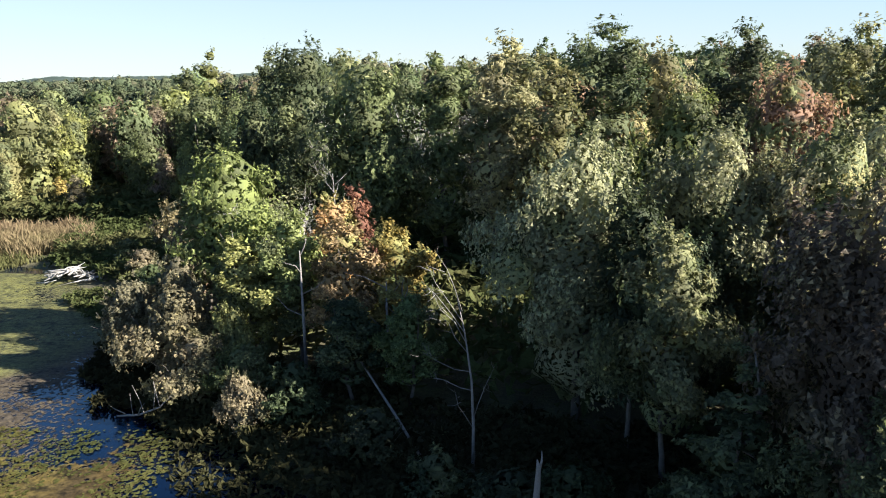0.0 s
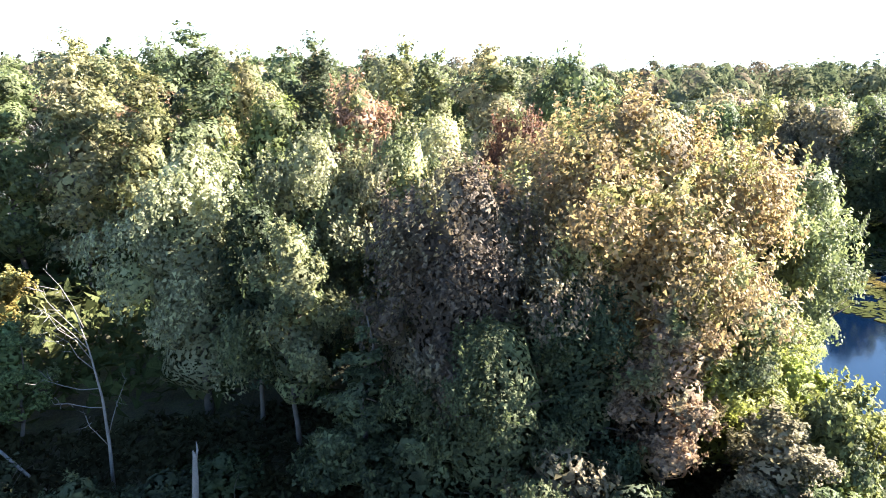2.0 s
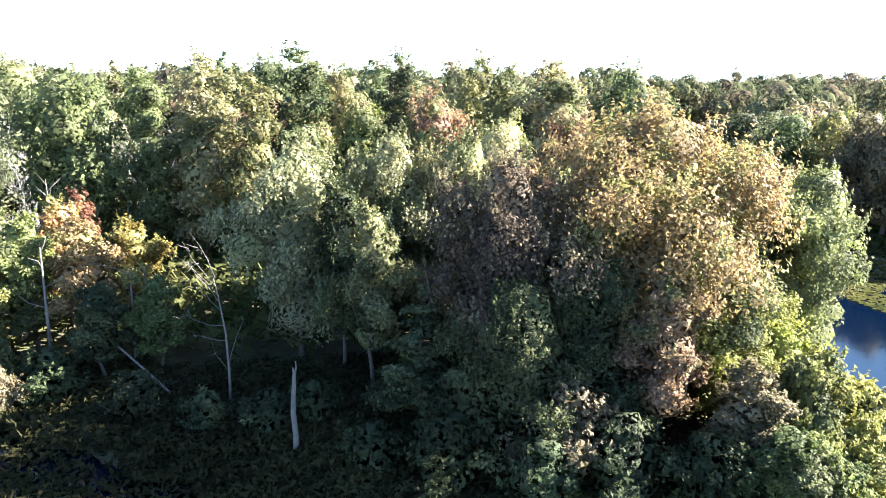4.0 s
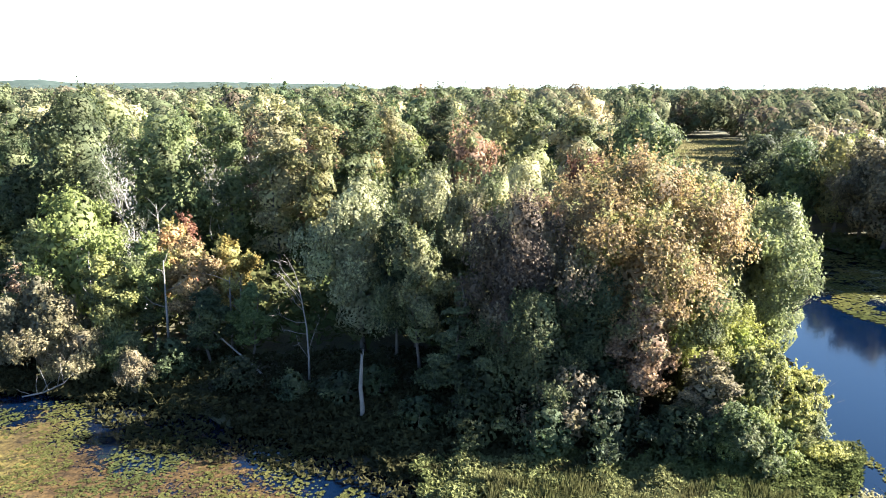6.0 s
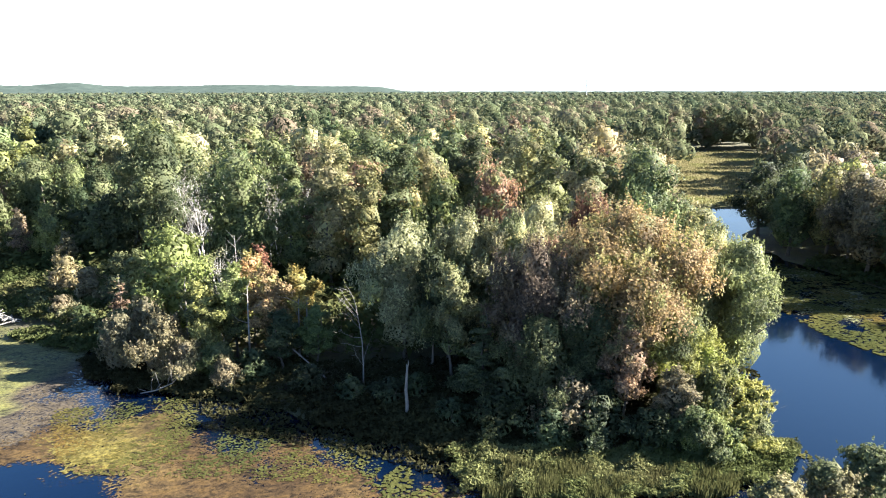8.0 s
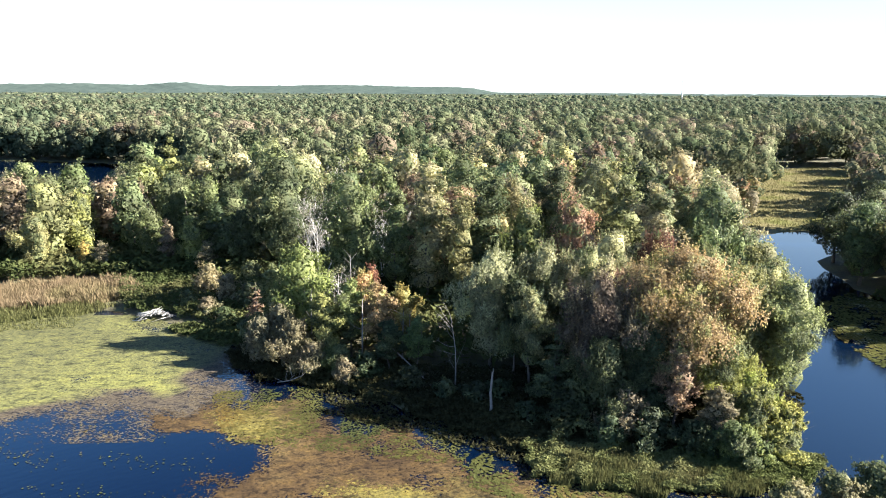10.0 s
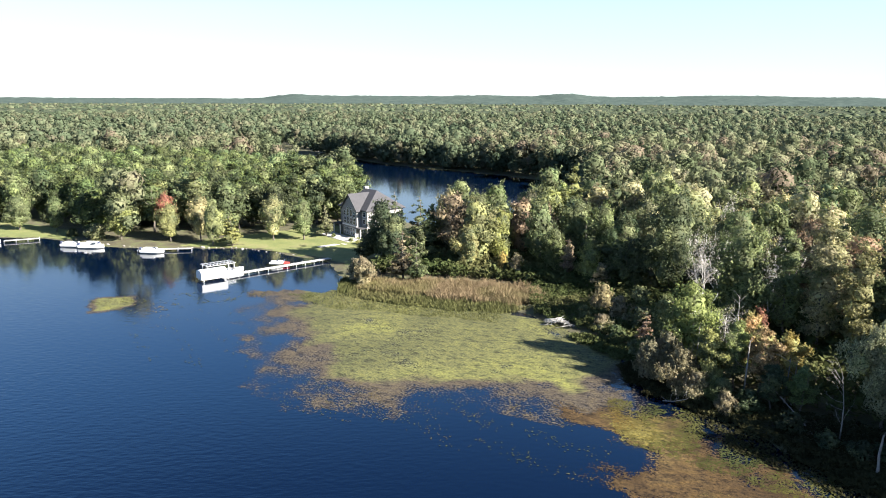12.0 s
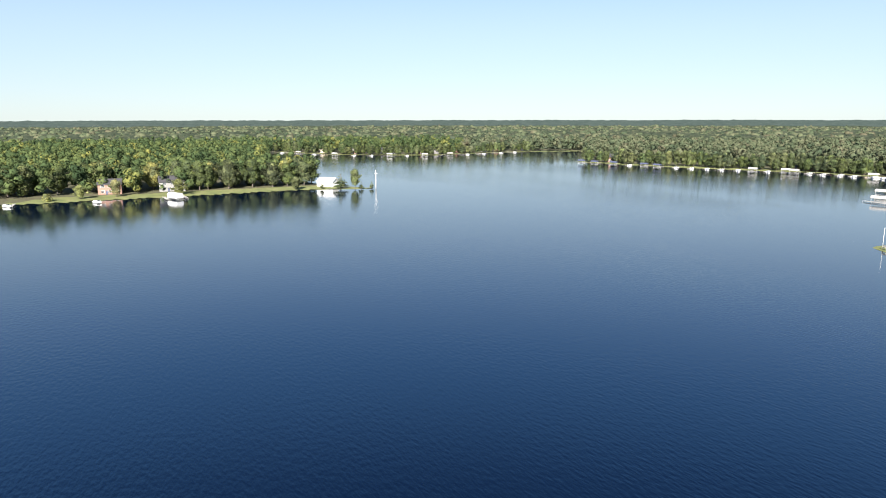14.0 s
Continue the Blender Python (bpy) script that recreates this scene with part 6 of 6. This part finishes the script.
dock(-99.6, 69.2, -108.6, 47.6, 1.3, "long pale plank dock running out from the lawn", 12)
boat_lift(-110.0, 45.0, 66, 5.1, 2.7, "white", "boat lift under a white canvas canopy beside the dock", 0.5, 1.75)
boat_lift(-112.6, 49.4, 66, 6.2, 2.9, "", "open metal boat lift frame without its canopy", 0.9, 1.9)
speedboat(-110.6, 50.6, 66, 5.6, "white motorboat with red trim moored beside the lift", False)
for dx in (0, 1.0):
    js = new("jet_ski")
    js.matrix_basis = pose(-106.6 + dx, 60.0 + dx * 0.8, 0.25, 0, 0, 20)
    hull_part(js, 3.0, 1.1, 0.45, M_red if dx else M_white, "", 0.0, 0.6)
    boxes("seat", [(-1.1, -0.22, 0.45, 0.2, 0.22, 0.8)], M_white, js)
    boxes("handlebar", [(0.25, -0.4, 0.75, 0.4, 0.4, 0.95)], M_darkblue, js)
    tagged(js, "red and white jet ski on a float beside the dock" if dx else "white jet ski on a float beside the dock", "jet ski")
speedboat(-184.0, 46.2, 12, 6.4, "white fishing boat with a tall console moored off the lawn", False, True)
dock(-180.5, 47.5, -176.0, 53.5, 1.0, "short pale dock beside the lawn", 4)
speedboat(-161.5, 52.6, 20, 6.0, "white motorboat under a pale cover at the shaded bank")
speedboat(-156.6, 53.6, 24, 5.8, "open white motorboat with a dark cockpit at the bank", False)
speedboat(-158.8, 54.4, 200, 4.6, "small white boat tied between two larger ones")
speedboat(-139.8, 56.6, 22, 5.2, "white covered boat on a low lift near the bank")
dock(-143.5, 55.6, -134.0, 62.6, 1.0, "narrow weathered dock under the trees", 5)
for x, y, turn, L, c, lab in [(-352, 105, 40, 8, "white", "white canopied boat lift in the far marina"), (-384, 122, 40, 8, "white", "white canopied boat lift in the far marina"),
                              (-374, 136, 40, 8, "white", "white canopied boat lift in the far marina"), (-312, 99, 40, 7, "navy", "navy canopied boat lift in the far marina"),
                              (-300, 88, 40, 5, "", "bare boat lift frame in the far marina")]:
    boat_lift(x, y, turn, L * 0.85, 3.4, c, lab, 2.1)
dock(-322, 112, -356, 100, 1.5, "long pale dock in the far marina", 8)
dock(-352, 136, -390, 122, 1.5, "long pale dock in the far marina", 8)
speedboat(-334, 104, 30, 6, "white motorboat moored in the far marina")
speedboat(-294, 86, 30, 6, "dark-trimmed motorboat moored off the wooded point", False)


# ---------------------------------------------------------------- far shore houses, cape and mast
def cottage(x, y, w, d, h, turn, wall, roof, label, storeys=1):
    ob = new("cottage")
    ob.matrix_basis = pose(x, y, 0.55, 0, 0, turn)
    rise = d * 0.32
    solid("wall", [(0, 0, 0), (w, 0, 0), (w, d, 0), (0, d, 0), (0, 0, h), (w, 0, h), (w, d, h), (0, d, h), (0, d / 2, h + rise), (w, d / 2, h + rise)],
          [(0, 1, 5, 4), (2, 3, 7, 6), (1, 2, 6, 9, 5), (3, 0, 4, 8, 7)], wall, ob)
    gable_roof("roof", 0, 0, w, d, h, rise + 0.12, 0.4, roof, ob)
    for s in range(storeys):
        for i in range(3):
            window(ob, w * (0.2 + 0.3 * i), 0.9 + 2.7 * s, w * 0.16, 1.3, 0.0)
    boxes("door", [(w * 0.33, -0.08, 0.05, w * 0.33 + 0.9, 0.04, 2.1)], M_darkblue, ob)
    return tagged(ob, label, "house")


def along(line, px):
    """A spot on a shore line by its running mark, and the way the shore faces."""
    for (p0, a, b), (p1, c, d) in zip(line, line[1:]):
        if px <= p1:
            t = (px - p0) / (p1 - p0)
            x, y = a + (c - a) * t, b + (d - b) * t
            ang = math.atan2(d - b, c - a)
            return x, y, ang
    return line[-1][1], line[-1][2], 0.0


MID = [(1015, -655, -13), (1100, -619, 25), (1200, -587, 65), (1300, -566, 102), (1400, -546, 136), (1568, -500, 179), (1700, -467, 182), (1850, -425, 186)]
FARL = [(490, -811, -345), (600, -754, -256), (760, -751, -156), (900, -834, -74), (1015, -860, 12)]
rs = np.random.RandomState(77)
tints = [(M_cream, "cream"), (M_tan, "tan"), (M_tan, "tan"), (M_stone, "grey"), (M_brick, "red-brown")]
for line, marks, back in ((MID, [1058, 1120, 1238, 1262, 1310, 1383, 1408, 1432, 1492, 1555, 1600, 1660, 1720, 1800], 15), (FARL, [500, 545, 592, 612, 641, 668, 690, 735, 770, 787, 826, 868, 900, 928], 17)):
    for px in marks:
        x, y, ang = along(line, px)
        nx, ny = (-math.sin(ang), math.cos(ang))
        wall, word = tints[int(rs.randint(len(tints)))] if px not in (1238, 1310, 1555, 928, 868) else (M_cream, "off-white")
        w, two = rs.uniform(7, 10), rs.uniform() < 0.4
        cottage(x + nx * back, y + ny * back, w, rs.uniform(6, 8), 4.8 if two else 2.7, math.degrees(ang), wall, M_shingle, f"{word} {'two-storey' if two else 'single-storey'} lakeside house with a dark roof", 2 if two else 1)
    for px in np.arange(marks[0] - 30, marks[-1] + 20, 8.5):
        x, y, ang = along(line, px + rs.uniform(-6, 6))
        off = rs.uniform(4, 12)
        plant("oak" if rs.uniform() < 0.7 else "maple", x - math.sin(ang) * off, y + math.cos(ang) * off, rs.uniform(8, 14), rs.uniform(3.5, 5.5), ["oak", "deep", "oak", "green", "oak"][int(rs.randint(5))], "mid", int(rs.randint(2)), None, " along the far shore", "far shore trees")
    for px in np.arange(marks[0] - 20, marks[-1], 27 if line is MID else 30):
        x, y, ang = along(line, px)
        nx, ny = math.sin(ang), -math.cos(ang)
        L = rs.uniform(8, 15)
        dock(x - nx * 1, y - ny * 1, x + nx * L, y + ny * L, 1.4, "pale plank dock on the far shore", 3)
        k = rs.uniform()
        if k < 0.42:
            boat_lift(x + nx * L + math.cos(ang) * 3, y + ny * L + math.sin(ang) * 3, math.degrees(ang), 6, 3.0, "white" if k < 0.26 else "navy", f"{'white' if k < 0.26 else 'navy'} canopied boat lift on the far shore", 2.2)
        else:
            speedboat(x + nx * L * 0.8 + math.cos(ang) * 2.4, y + ny * L * 0.8 + math.sin(ang) * 2.4, math.degrees(ang) + 90, 5.4, "white motorboat moored at a far-shore dock")

cottage(-345, -276, 11, 8, 5.2, 118, M_brick, M_shingle, "red-brown lakeside house among the cape trees", 2)
cottage(-362, -252, 13, 9, 5.2, 118, M_stone, M_shingle, "grey lakeside house with a broad dark roof", 2)
cottage(-403, -165, 11, 6, 3.0, 250, M_white, M_white, "long white boathouse on the cape", 1)
for kind, x, y, h, r, c in [("cone", -392, -161, 9.5, 4.4, "deep"), ("maple", -397, -154, 11.0, 4.0, "green"), ("cone", -393, -149.5, 5.0, 1.6, "deep"), ("cone", -395, -144, 5.2, 1.7, "green"), ("cone", -389, -171, 5.4, 1.6, "deep"),
                            ("maple", -383, -184, 7.5, 3.6, "green"), ("maple", -352, -236, 8.5, 5.0, "lime"), ("maple", -327, -274, 7.0, 4.0, "lime"), ("shrub", -316, -284, 4.0, 3.0, "lime"), ("maple", -338, -262, 9.0, 4.0, "yellow")]:
    plant(kind, x, y, h, r, c, "mid", 0, None, " on the grassy cape")
rs = np.random.RandomState(91)
for row in range(3):
    for i in range(16):
        f = (i + rs.uniform(-0.3, 0.3)) / 15
        x, y = -322 - 84 * f + rs.normal(0, 1.5), -322 + 138 * f + rs.normal(0, 1.5)
        x, y = x - 8.0 * row, y - 5.0 * row
        if min(math.hypot(x + 345, y + 276), math.hypot(x + 362, y + 252)) > 11:
            plant("oak" if i % 3 else "maple", x, y, rs.uniform(13, 17), rs.uniform(5.4, 7.0), ["oak", "deep", "oak", "green", "oak", "lime"][int(rs.randint(6))], "mid", int(rs.randint(2)), None, " behind the cape lawn", "cape trees")
mast = new("flagpole")
mast.matrix_basis = pose(-394.5, -141.5, 0.4)
part("pole", rods_mesh("pole", [([(0, 0, -0.3), (0, 0, 5), (0, 0, 10)], [0.28, 0.22, 0.14], 8)], M_white), mast)
boxes("crossarm", [(-0.08, -1.0, 8.0, 0.08, 1.0, 8.2)], M_white, mast)
tagged(mast, "white mast with a crossarm at the tip of the cape", "mast")
for x0, y0, x1, y1 in [(-305, -292, -295, -286), (-323, -262, -313, -256), (-340, -238, -330, -231), (-346, -231, -336, -224)]:
    dock(x0, y0, x1, y1, 1.4, "pale dock below the cape lawn", 3)
speedboat(-297, -289, 60, 6, "white motorboat at a dock below the cape lawn")
speedboat(-316, -258, 60, 6, "white motorboat at a dock below the cape lawn")
boat_lift(-334, -229, 60, 8, 3.4, "white", "white canopied boat lift below the cape lawn")
flag = new("flagpole")
flag.matrix_basis = pose(-229.5, 47.5, 0.4)
part("pole", rods_mesh("pole", [([(0, 0, -0.3), (0, 0, 3), (0, 0, 6)], [0.07, 0.06, 0.04], 6)], M_white), flag)
tagged(flag, "thin white flagpole at the tip of the lawn", "flagpole")
bench = new("bench")
bench.matrix_basis = pose(-226.5, 46.6, 0.55, 0, 0, 10)
boxes("seat", [(-0.9, -0.25, 0.42, 0.9, 0.25, 0.48)], M_board, bench)
boxes("backrest", [(-0.9, 0.22, 0.5, 0.9, 0.28, 0.95)], M_board, bench)
for sx in (-0.8, 0.8):
    boxes("leg", [(sx - 0.05, -0.22, 0, sx + 0.05, 0.25, 0.42)], M_board, bench)
tagged(bench, "plain wooden bench at the tip of the lawn", "bench")
tower = new("radio_tower")
tower.matrix_basis = pose(540, 1360, 0)
rods = [([(1.4 * math.cos(a), 1.4 * math.sin(a), 0), (0.7 * math.cos(a), 0.7 * math.sin(a), 62)], [0.45, 0.35], 5) for a in (0.3, 2.4, 4.5)]
part("mast", rods_mesh("mast", rods, M_white), tower)
for z in range(6, 60, 6):
    r = 1.4 - 0.7 * z / 62
    part("brace", rods_mesh("brace", [([(r * math.cos(a), r * math.sin(a), z), (r * math.cos(b_), r * math.sin(b_), z + 4)], [0.2, 0.2], 4) for a, b_ in ((0.3, 2.4), (2.4, 4.5), (4.5, 0.3))], M_white), tower)
tagged(tower, "white lattice radio tower rising over the distant woods", "tower")
